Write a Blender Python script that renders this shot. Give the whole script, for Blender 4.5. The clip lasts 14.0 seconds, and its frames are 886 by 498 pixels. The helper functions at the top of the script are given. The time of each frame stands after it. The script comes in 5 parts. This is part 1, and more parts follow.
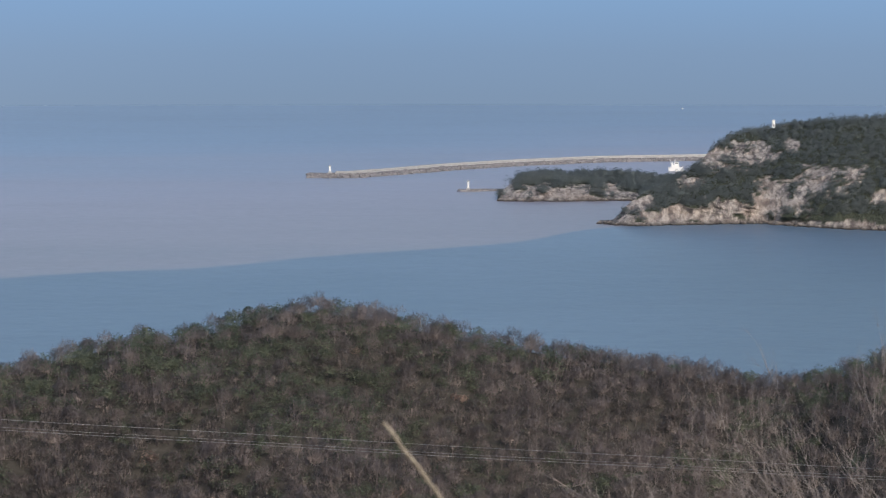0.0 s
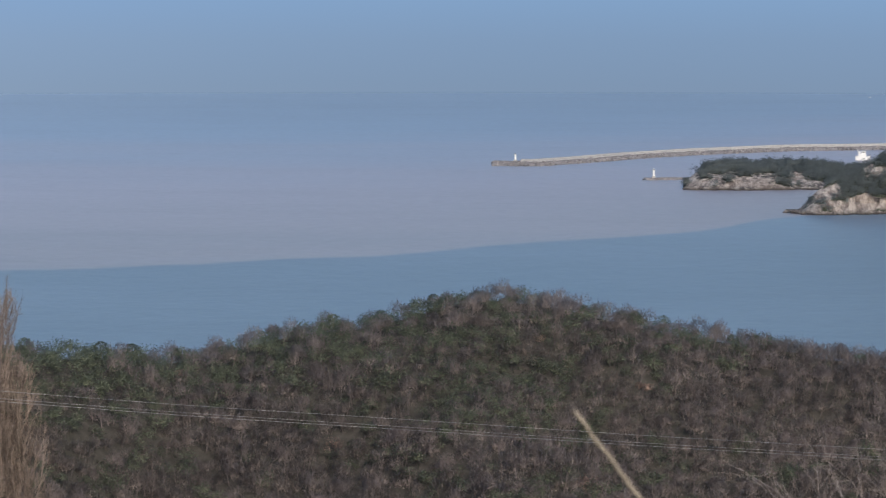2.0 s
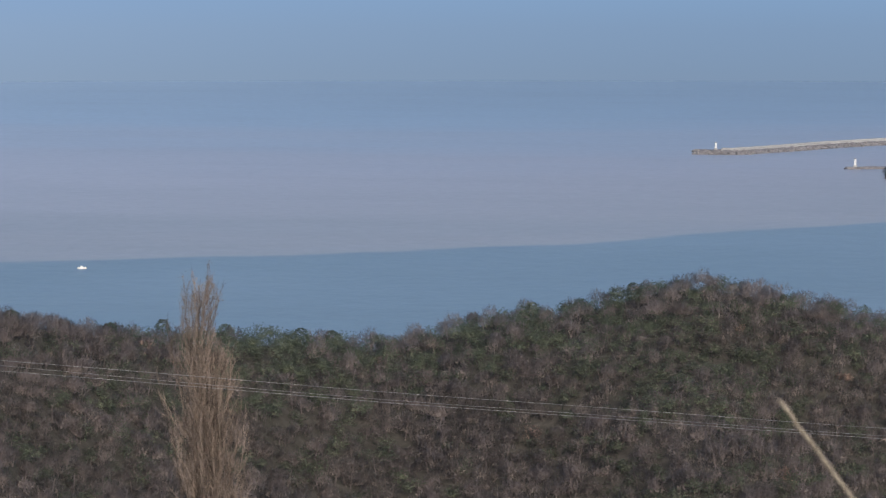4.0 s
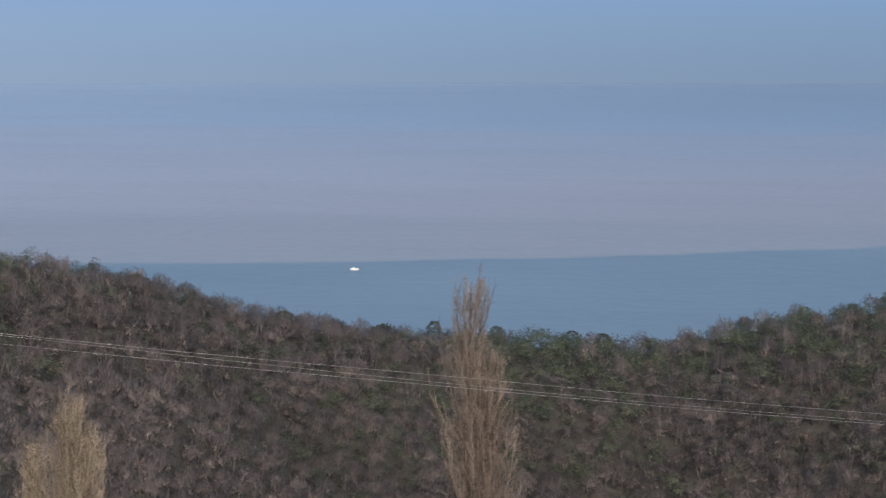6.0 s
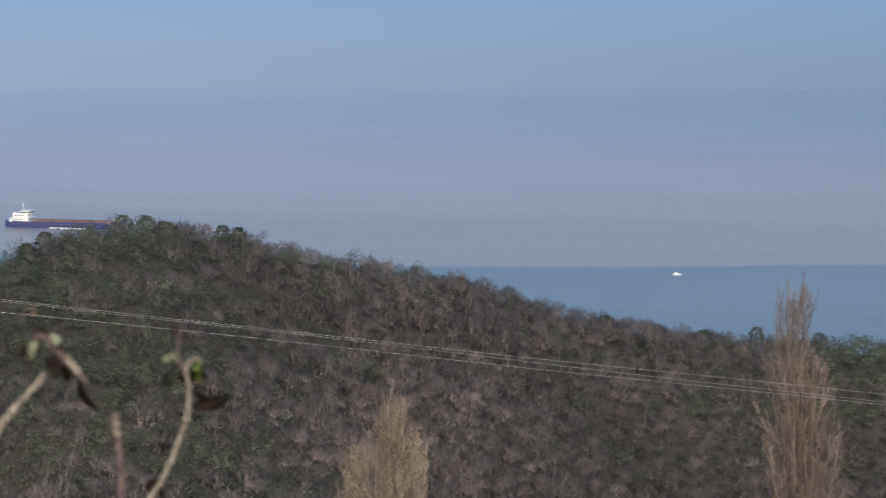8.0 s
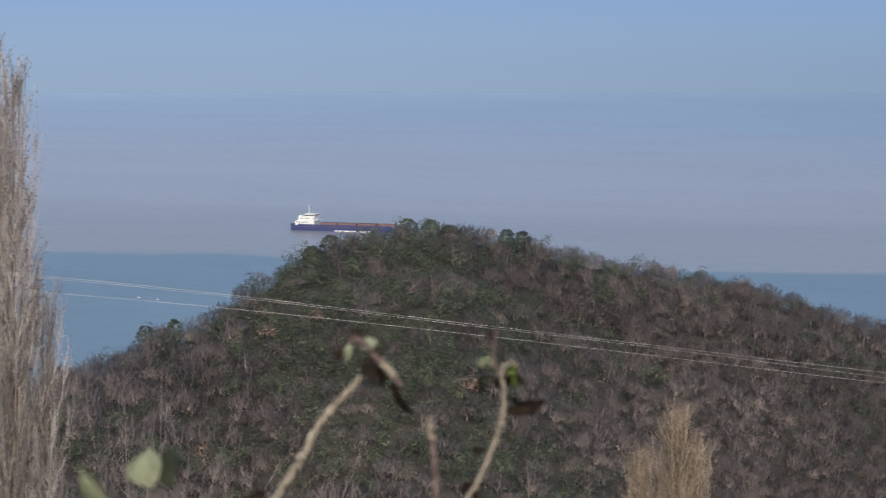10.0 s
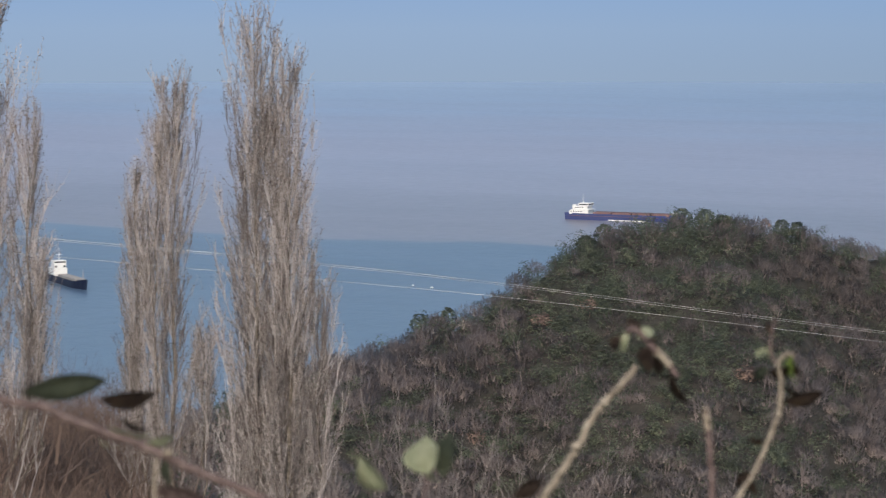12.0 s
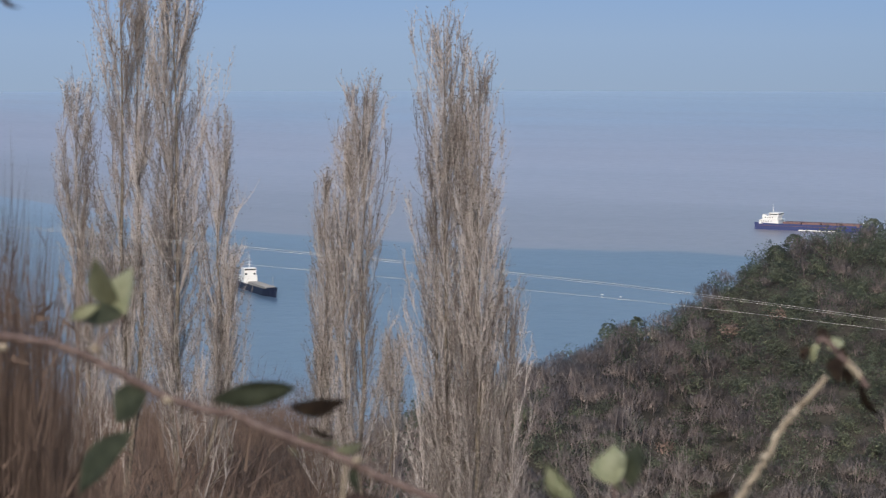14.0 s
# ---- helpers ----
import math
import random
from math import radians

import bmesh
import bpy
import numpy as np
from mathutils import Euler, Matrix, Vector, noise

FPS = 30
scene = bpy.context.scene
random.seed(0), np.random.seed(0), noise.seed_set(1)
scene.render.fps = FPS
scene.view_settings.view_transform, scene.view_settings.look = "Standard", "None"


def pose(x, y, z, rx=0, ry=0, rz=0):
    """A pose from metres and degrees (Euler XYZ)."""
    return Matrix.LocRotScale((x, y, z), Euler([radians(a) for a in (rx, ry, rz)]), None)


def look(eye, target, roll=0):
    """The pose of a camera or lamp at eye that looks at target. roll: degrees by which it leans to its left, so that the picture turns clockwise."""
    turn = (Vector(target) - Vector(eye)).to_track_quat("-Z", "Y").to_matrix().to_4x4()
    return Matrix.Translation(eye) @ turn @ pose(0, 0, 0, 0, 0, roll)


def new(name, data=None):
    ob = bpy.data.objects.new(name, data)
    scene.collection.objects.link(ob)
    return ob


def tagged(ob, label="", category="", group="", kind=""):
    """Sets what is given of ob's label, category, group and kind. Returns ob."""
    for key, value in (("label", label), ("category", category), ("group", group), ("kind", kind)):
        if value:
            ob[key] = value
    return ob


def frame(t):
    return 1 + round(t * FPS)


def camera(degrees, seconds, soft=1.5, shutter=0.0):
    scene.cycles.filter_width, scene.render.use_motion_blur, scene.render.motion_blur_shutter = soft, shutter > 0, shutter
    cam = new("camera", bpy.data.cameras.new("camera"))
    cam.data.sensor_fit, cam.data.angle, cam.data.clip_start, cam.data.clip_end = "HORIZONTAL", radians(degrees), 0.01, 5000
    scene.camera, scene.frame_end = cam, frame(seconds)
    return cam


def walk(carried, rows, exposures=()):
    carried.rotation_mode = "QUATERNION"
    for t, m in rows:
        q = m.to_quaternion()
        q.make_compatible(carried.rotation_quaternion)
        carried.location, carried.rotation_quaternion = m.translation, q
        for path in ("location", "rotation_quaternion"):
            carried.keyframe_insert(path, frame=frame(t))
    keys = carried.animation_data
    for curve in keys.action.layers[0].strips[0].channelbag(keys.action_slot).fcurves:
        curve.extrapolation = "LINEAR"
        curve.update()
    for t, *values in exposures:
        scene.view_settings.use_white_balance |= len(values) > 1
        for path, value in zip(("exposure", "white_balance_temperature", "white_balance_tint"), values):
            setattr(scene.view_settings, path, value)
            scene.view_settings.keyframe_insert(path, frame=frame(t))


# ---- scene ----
# Camera: a long lens on a tripod head, panning left over a bay. z = 0 is the sea.
EYE = 200.0      # height of the lens over the sea
LEFT = Vector((-math.cos(radians(13)), -math.sin(radians(13)), 0.0))     # the way in which the body sways during the pan
cam = camera(14.0, 14.0, soft=1.25, shutter=0.35)
PAN = [  # seconds, pan to the left, tilt up
    (0.0, 0.000, -4.611),
    (0.5, 0.723, -4.685),
    (1.0, 1.404, -4.706),
    (1.5, 2.132, -4.731),
    (2.0, 2.949, -4.800),
    (2.5, 3.708, -4.889),
    (2.7, 4.124, -4.915),
    (4.8, 7.486, -4.956),
    (5.0, 7.947, -4.928),
    (5.5, 9.271, -4.933),
    (6.0, 10.455, -4.945),
    (6.5, 11.490, -4.976),
    (6.7, 11.984, -4.965),
    (7.0, 12.891, -4.950),
    (7.5, 14.240, -4.908),
    (8.0, 15.589, -4.874),
    (8.2, 16.103, -4.842),
    (10.3, 20.770, -4.811),
    (10.5, 21.231, -4.819),
    (11.0, 22.446, -4.881),
    (11.5, 23.519, -4.939),
    (12.0, 24.470, -4.972),
    (12.5, 25.320, -4.970),
    (13.0, 26.149, -4.916),
    (13.5, 26.842, -4.877),
    (14.0, 27.482, -4.831),
]


SWAY = [(0.0, 0.0), (2.5, 0.011), (5.0, 0.022), (7.0, 0.031), (8.2, 0.041), (9.2, 0.066), (10.3, 0.083), (10.8, 0.084), (14.0, 0.084)]    # seconds, metres


def eye_pose(t, pan, tilt):
    e = LEFT * float(np.interp(t, *zip(*SWAY)))
    return pose(e.x, e.y, EYE, 90 + tilt, 0, pan)


cam.data.dof.use_dof = True
cam.data.dof.focus_distance = 900.0
cam.data.dof.aperture_fstop = 18.0
walk(cam, [(t, eye_pose(t, p, q)) for t, p, q in PAN], [(0.0, 0.0, 6650, 10), (14.0, 0.0, 6650, 10)])

# ---- light ----
SUN_TO = Vector((0.30, -0.83, 0.50)).normalized()     # towards the sun, behind the camera
world = bpy.data.worlds.new("sky")
scene.world = world
world.use_nodes = True
wn = world.node_tree
sky = wn.nodes.new("ShaderNodeTexSky")
sky.sky_type = 'NISHITA'
sky.sun_disc = False
sky.sun_elevation = math.asin(SUN_TO.z)
sky.sun_rotation = math.atan2(SUN_TO.x, SUN_TO.y)
sky.air_density, sky.dust_density, sky.ozone_density = 1.0, 1.5, 1.5
wn.links.new(sky.outputs[0], wn.nodes["Background"].inputs[0])
wn.nodes["Background"].inputs[1].default_value = 0.15
sun = new("sun", bpy.data.lights.new("sun", 'SUN'))
sun.data.energy, sun.data.angle, sun.data.color = 2.6, radians(6.0), (1.0, 0.91, 0.80)
sun.matrix_world = look((0, 0, 900), Vector((0, 0, 900)) - SUN_TO)

rng = np.random.default_rng(7)


# ---- small tools ----
def spot(az, d, z=0.0):
    """A place d metres out, az degrees to the left of the pan's start."""
    a = radians(az)
    return Vector((-math.sin(a) * d, math.cos(a) * d, z))


def high(el, d):
    return EYE + d * math.tan(radians(el))


def link_mesh(name, me, material, parent=None, label=""):
    ob = new(name, me)
    me.materials.append(material)
    if parent is not None:
        ob.parent = parent
    if label:
        ob["label"] = label
    return ob


def part(name, bm, material, parent, label="", smooth=False):
    me = bpy.data.meshes.new(name)
    bmesh.ops.recalc_face_normals(bm, faces=bm.faces[:])
    bm.to_mesh(me)
    bm.free()
    if smooth:
        me.polygons.foreach_set("use_smooth", [True] * len(me.polygons))
    return link_mesh(name, me, material, parent, label)


def thing(name, place, label, category, group="", turn=0.0):
    ob = new(name)
    ob.empty_display_size = 0.5
    ob.matrix_world = pose(place[0], place[1], place[2], 0, 0, turn)
    return tagged(ob, label, category, group)


class Soup:
    """Collects triangles; one mesh out of many small pieces, each with a tint of its own and, in crowns, the outward way of its clump."""

    def __init__(self):
        self.v, self.t, self.c, self.o, self.n = [], [], [], [], 0

    def add(self, v, t, tint=0.5, out=None):
        v = np.asarray(v, float)
        self.v.append(v)
        self.t.append(np.asarray(t, int) + self.n)
        self.c.append(np.full(len(v), tint) if np.isscalar(tint) else np.asarray(tint))
        if out is not None:
            self.o.append(out)
        self.n += len(v)

    def arrays(self):
        a = (np.concatenate(self.v), np.concatenate(self.t), np.concatenate(self.c))
        return a + (np.concatenate(self.o),) if self.o else a

    def mesh(self, name, smooth=False):
        return tri_mesh(name, *self.arrays(), smooth=smooth)


def tri_mesh(name, v, t, c=None, out=None, smooth=False):
    me = bpy.data.meshes.new(name)
    me.vertices.add(len(v))
    me.vertices.foreach_set("co", np.ascontiguousarray(v, dtype=np.float32).ravel())
    me.loops.add(3 * len(t))
    me.loops.foreach_set("vertex_index", np.ascontiguousarray(t, dtype=np.int32).ravel())
    me.polygons.add(len(t))
    me.polygons.foreach_set("loop_start", np.arange(0, 3 * len(t), 3, dtype=np.int32))
    me.polygons.foreach_set("use_smooth", np.full(len(t), smooth))
    if c is not None:
        me.attributes.new("tint", 'FLOAT', 'POINT').data.foreach_set("value", np.ascontiguousarray(c, dtype=np.float32))
    if out is not None:
        me.attributes.new("clump", 'FLOAT_VECTOR', 'POINT').data.foreach_set("vector", np.ascontiguousarray(out, dtype=np.float32).ravel())
    me.update(calc_edges=True)
    return me


def unit(v):
    return v / (np.linalg.norm(v, axis=-1, keepdims=True) + 1e-9)


def tube(pts, radii, sides=4):
    """A tapered tube along points: verts and triangles."""
    pts = np.asarray(pts, float)
    n = len(pts)
    tang = np.gradient(pts, axis=0)
    tang /= np.linalg.norm(tang, axis=1)[:, None] + 1e-9
    first = np.cross(tang[0], [1.0, 0, 0] if abs(tang[0][0]) < 0.8 else [0, 0, 1.0])
    a = np.empty_like(pts)
    for k in range(n):
        first = first - tang[k] * (first @ tang[k])
        first = first / (np.linalg.norm(first) + 1e-12)
        a[k] = first
    b = np.cross(tang, a)
    ang = np.arange(sides) * 2 * np.pi / sides
    ring = a[:, None, :] * np.cos(ang)[None, :, None] + b[:, None, :] * np.sin(ang)[None, :, None]
    v = (pts[:, None, :] + ring * np.asarray(radii, float)[:, None, None]).reshape(-1, 3)
    i = np.arange(n - 1)[:, None] * sides
    j = np.arange(sides)[None, :]
    k = (j + 1) % sides
    q = np.stack([i + j, i + k, i + sides + k, i + sides + j], -1).reshape(-1, 4)
    t = np.concatenate([q[:, [0, 1, 2]], q[:, [0, 2, 3]]])
    return v, t


def blades(base, way, length, width, gen):
    """Slender triangles from base points along unit ways: a spray of twigs."""
    side = np.cross(way, gen.normal(size=way.shape))
    side /= np.linalg.norm(side, axis=1)[:, None] + 1e-9
    w = np.asarray(width)[:, None] * 0.5
    v = np.stack([base - side * w, base + side * w, base + way * np.asarray(length)[:, None]], 1).reshape(-1, 3)
    return v, np.arange(len(v)).reshape(-1, 3)


def bm_box(bm, x0, x1, y0, y1, z0, z1, bevel=0.0):
    r = bmesh.ops.create_cube(bm, size=1.0, matrix=Matrix.Translation(((x0 + x1) / 2, (y0 + y1) / 2, (z0 + z1) / 2))
                              @ Matrix.Diagonal((x1 - x0, y1 - y0, z1 - z0, 1)))
    if bevel:
        edges = {e for v in r["verts"] for e in v.link_edges}
        bmesh.ops.bevel(bm, geom=list(edges), offset=bevel, segments=2, affect='EDGES')
    return bm


def box(x0, x1, y0, y1, z0, z1, bevel=0.0):
    return bm_box(bmesh.new(), x0, x1, y0, y1, z0, z1, bevel)


def rod(p, q, r0, r1=None, sides=10):
    p, q = Vector(p), Vector(q)
    bm = bmesh.new()
    m = Matrix.Translation((p + q) / 2) @ (q - p).to_track_quat('Z', 'Y').to_matrix().to_4x4()
    bmesh.ops.create_cone(bm, cap_ends=True, segments=sides, radius1=r0, radius2=r0 if r1 is None else r1, depth=(q - p).length, matrix=m)
    return bm


# ---- materials ----
def nodes_of(name, rough=0.8, spec=0.3):
    m = bpy.data.materials.new(name)
    m.use_nodes = True
    nt = m.node_tree
    p = nt.nodes["Principled BSDF"]
    p.inputs["Roughness"].default_value = rough
    p.inputs["Specular IOR Level"].default_value = spec
    return m, nt, p


def node(nt, kind, **values):
    n = nt.nodes.new(kind)
    for k, v in values.items():
        n.inputs[k].default_value = v
    return n


def mathn(nt, op, a, b=None, clamp=False):
    n = nt.nodes.new("ShaderNodeMath")
    n.operation = op
    n.use_clamp = clamp
    for i, x in enumerate((a, b)):
        if x is None:
            continue
        if isinstance(x, (int, float)):
            n.inputs[i].default_value = x
        else:
            nt.links.new(x, n.inputs[i])
    return n.outputs[0]


def ramp(nt, fac, stops):
    n = nt.nodes.new("ShaderNodeValToRGB")
    e = n.color_ramp.elements
    while len(e) < len(stops):
        e.new(0.5)
    for el, (pos, col) in zip(e, stops):
        el.position, el.color = pos, (*col, 1)
    nt.links.new(fac, n.inputs[0])
    return n.outputs[0]


def noise_at(nt, scale, detail=4.0, where=None, rough=0.55):
    n = node(nt, "ShaderNodeTexNoise", Scale=scale, Detail=detail, Roughness=rough)
    if where is None:
        g = nt.nodes.new("ShaderNodeNewGeometry")
        where = g.outputs["Position"]
    nt.links.new(where, n.inputs["Vector"])
    return n.outputs["Fac"]


def blend(nt, fac, a, b):
    n = nt.nodes.new("ShaderNodeMix")
    n.data_type = 'RGBA'
    for s, x in ((0, fac), (6, a), (7, b)):
        if isinstance(x, (int, float)):
            n.inputs[s].default_value = x
        elif isinstance(x, tuple):
            n.inputs[s].default_value = (*x, 1)
        else:
            nt.links.new(x, n.inputs[s])
    return n.outputs[2]


def bump(nt, p, height, strength, distance):
    b = node(nt, "ShaderNodeBump", Strength=strength, Distance=distance)
    nt.links.new(height, b.inputs["Height"])
    nt.links.new(b.outputs[0], p.inputs["Normal"])


def speckled(name, dark, mid, light, scale, rough=0.85, spec=0.2, relief=0.0, big=None):
    """A surface with grain at one scale and stains at a larger one."""
    m, nt, p = nodes_of(name, rough, spec)
    tc = nt.nodes.new("ShaderNodeTexCoord").outputs["Object"]
    fine = noise_at(nt, scale, 6.0, tc)
    col = ramp(nt, fine, [(0.3, dark), (0.5, mid), (0.72, light)])
    wide = noise_at(nt, big or scale * 0.13, 3.0, tc)
    col = blend(nt, mathn(nt, 'MULTIPLY', wide, 0.45), col, dark)
    nt.links.new(col, p.inputs["Base Color"])
    if relief:
        bump(nt, p, fine, 0.6, relief)
    return m


def tinted(name, low, high_, rough=0.85, clumps=0.0):
    """Twigs and leaves: each piece takes its own shade between two colours. clumps: for crowns, the share of gaps in each spray."""
    m, nt, p = nodes_of(name, rough, 0.15)
    a = nt.nodes.new("ShaderNodeAttribute")
    a.attribute_name = "tint"
    g = nt.nodes.new("ShaderNodeNewGeometry")
    own = 0.06 if clumps else 0.3
    f = mathn(nt, 'ADD', mathn(nt, 'MULTIPLY', a.outputs["Fac"], 1.0 - own), mathn(nt, 'MULTIPLY', g.outputs["Random Per Island"], own))
    col = ramp(nt, f, [(0.0, low), (1.0, high_)])
    nt.links.new(col, p.inputs["Base Color"])
    if clumps:      # twigs and leaves too fine to shade singly take the way their clump faces
        k = nt.nodes.new("ShaderNodeAttribute")
        k.attribute_name = "clump"
        nt.links.new(k.outputs["Vector"], p.inputs["Normal"])
        back = nt.nodes.new("ShaderNodeVectorMath")
        back.operation = 'SCALE'
        back.inputs["Scale"].default_value = -1.0
        nt.links.new(k.outputs["Vector"], back.inputs[0])
        tr = nt.nodes.new("ShaderNodeBsdfTranslucent")      # thin pieces pass on the light that falls on their far side
        nt.links.new(col, tr.inputs[0])
        nt.links.new(back.outputs[0], tr.inputs["Normal"])
        both = nt.nodes.new("ShaderNodeAddShader")
        nt.links.new(p.outputs[0], both.inputs[0])
        nt.links.new(tr.outputs[0], both.inputs[1])
        gaps = nt.nodes.new("ShaderNodeBsdfTransparent")    # each piece is a spray with gaps in it
        mx = node(nt, "ShaderNodeMixShader", Fac=clumps)
        nt.links.new(both.outputs[0], mx.inputs[1])
        nt.links.new(gaps.outputs[0], mx.inputs[2])
        nt.links.new(mx.outputs[0], nt.nodes["Material Output"].inputs[0])
    return m


def paint(name, col, rough=0.45, wear=(0.35, 0.2, 0.12), amount=0.12):
    m, nt, p = nodes_of(name, rough, 0.4)
    tc = nt.nodes.new("ShaderNodeTexCoord").outputs["Object"]
    k = ramp(nt, noise_at(nt, 0.9, 8.0, tc, 0.7), [(0.55, (0, 0, 0)), (0.75, (1, 1, 1))])
    c = blend(nt, mathn(nt, 'MULTIPLY', k, amount), col, wear)
    c = blend(nt, mathn(nt, 'MULTIPLY', noise_at(nt, 0.12, 3.0, tc), 0.25), c, tuple(x * 0.75 for x in col))
    nt.links.new(c, p.inputs["Base Color"])
    return m


BARE = tinted("bare_oak_twigs", (0.104, 0.086, 0.080), (0.250, 0.208, 0.195), 0.9, 0.38)
GREEN = tinted("evergreen_leaves", (0.060, 0.070, 0.050), (0.124, 0.139, 0.095), 0.85, 0.3)
TAN_LEAF = tinted("withered_leaves", (0.17, 0.115, 0.092), (0.28, 0.20, 0.165), 0.85, 0.2)
CONIFER = tinted("dark_conifer_needles", (0.045, 0.055, 0.044), (0.09, 0.105, 0.082), 0.85, 0.1)
# pale and bluish: the haze of distance is put into the leaf colour
PINE = tinted("hazed_headland_scrub_leaves", (0.082, 0.098, 0.102), (0.148, 0.168, 0.168), 0.85, 0.1)
POPLAR = tinted("poplar_twigs", (0.10, 0.083, 0.078), (0.69, 0.625, 0.602))
POPLAR_TAN = tinted("tan_poplar_twigs", (0.082, 0.061, 0.051), (0.42, 0.335, 0.28))
POPLAR_STRAW = tinted("straw_coloured_poplar_twigs", (0.15, 0.115, 0.086), (0.56, 0.46, 0.355))
POPLAR_LEAF = tinted("poplar_last_leaves", (0.06, 0.048, 0.04), (0.34, 0.28, 0.235))
SCRUB = tinted("dry_scrub_stems", (0.066, 0.045, 0.039), (0.29, 0.212, 0.172))
SAPLING = tinted("pale_sapling_bark", (0.12, 0.102, 0.095), (0.42, 0.372, 0.35))
BARK = speckled("grey_bark", (0.07, 0.06, 0.05), (0.2, 0.17, 0.14), (0.34, 0.3, 0.26), 9.0, relief=0.02)
CONCRETE = speckled("weathered_concrete", (0.26, 0.26, 0.26), (0.42, 0.415, 0.41), (0.54, 0.53, 0.52), 0.6, relief=0.05)
ARMOUR = speckled("armour_stone", (0.085, 0.083, 0.09), (0.25, 0.238, 0.245), (0.44, 0.42, 0.425), 0.5, relief=0.1)
WHITE = paint("white_ship_paint", (0.82, 0.82, 0.80), 0.4)
# hull blue dulled, with 2.5 km of haze put into the paint
BLUE = paint("hazed_blue_hull_paint", (0.050, 0.068, 0.185), 0.5)
NAVY = paint("dark_navy_hull_paint", (0.012, 0.018, 0.045), 0.5)
# hatch red greyed by haze in the colour, like the hull
RED = paint("hazed_red_oxide_deck_paint", (0.215, 0.128, 0.122), 0.65)
GREYDECK = paint("grey_hatch_paint", (0.36, 0.34, 0.32), 0.6)
GLASS_DARK = paint("dark_wheelhouse_glass", (0.02, 0.025, 0.03), 0.12, amount=0.0)
CABLE = paint("bare_aluminium_cable", (0.42, 0.41, 0.40), 0.42, amount=0.0)
CABLE.node_tree.nodes["Principled BSDF"].inputs["Metallic"].default_value = 0.85


def make_ground():
    m, nt, p = nodes_of("hillside_leaf_litter", 0.95, 0.1)
    a = noise_at(nt, 0.35, 6.0)
    b = noise_at(nt, 0.03, 3.0)
    c = ramp(nt, a, [(0.3, (0.045, 0.039, 0.035)), (0.55, (0.075, 0.064, 0.058)), (0.75, (0.115, 0.10, 0.088))])
    c = blend(nt, mathn(nt, 'MULTIPLY', b, 0.5), c, (0.055, 0.06, 0.04))
    nt.links.new(c, p.inputs["Base Color"])
    bump(nt, p, a, 0.7, 0.6)
    return m


def make_rock():
    m, nt, p = nodes_of("pale_limestone_cliff", 0.9, 0.2)
    g = nt.nodes.new("ShaderNodeNewGeometry")
    mp = node(nt, "ShaderNodeMapping", Scale=(1.0, 0.35, 0.4))
    nt.links.new(g.outputs["Position"], mp.inputs[0])
    a = noise_at(nt, 0.22, 8.0, mp.outputs[0], 0.72)
    b = noise_at(nt, 0.03, 4.0)
    c = ramp(nt, a, [(0.40, (0.11, 0.105, 0.115)), (0.46, (0.27, 0.25, 0.245)), (0.53, (0.47, 0.425, 0.395)), (0.60, (0.68, 0.63, 0.59))])
    warm = ramp(nt, b, [(0.4, (0, 0, 0)), (0.65, (1, 1, 1))])
    c = blend(nt, mathn(nt, 'MULTIPLY', warm, 0.42), c, (0.45, 0.35, 0.29))
    at = nt.nodes.new("ShaderNodeAttribute")
    at.attribute_name = "tint"
    c = blend(nt, at.outputs["Fac"], (0.07, 0.08, 0.06), c)
    # a wet dark band at the waterline
    sep = nt.nodes.new("ShaderNodeSeparateXYZ")
    nt.links.new(g.outputs["Position"], sep.inputs[0])
    wet = mathn(nt, 'SUBTRACT', 1.0, mathn(nt, 'DIVIDE', sep.outputs[2], 3.2), True)
    c = blend(nt, wet, c, (0.055, 0.05, 0.048))
    nt.links.new(c, p.inputs["Base Color"])
    bump(nt, p, a, 1.0, 6.0)
    return m


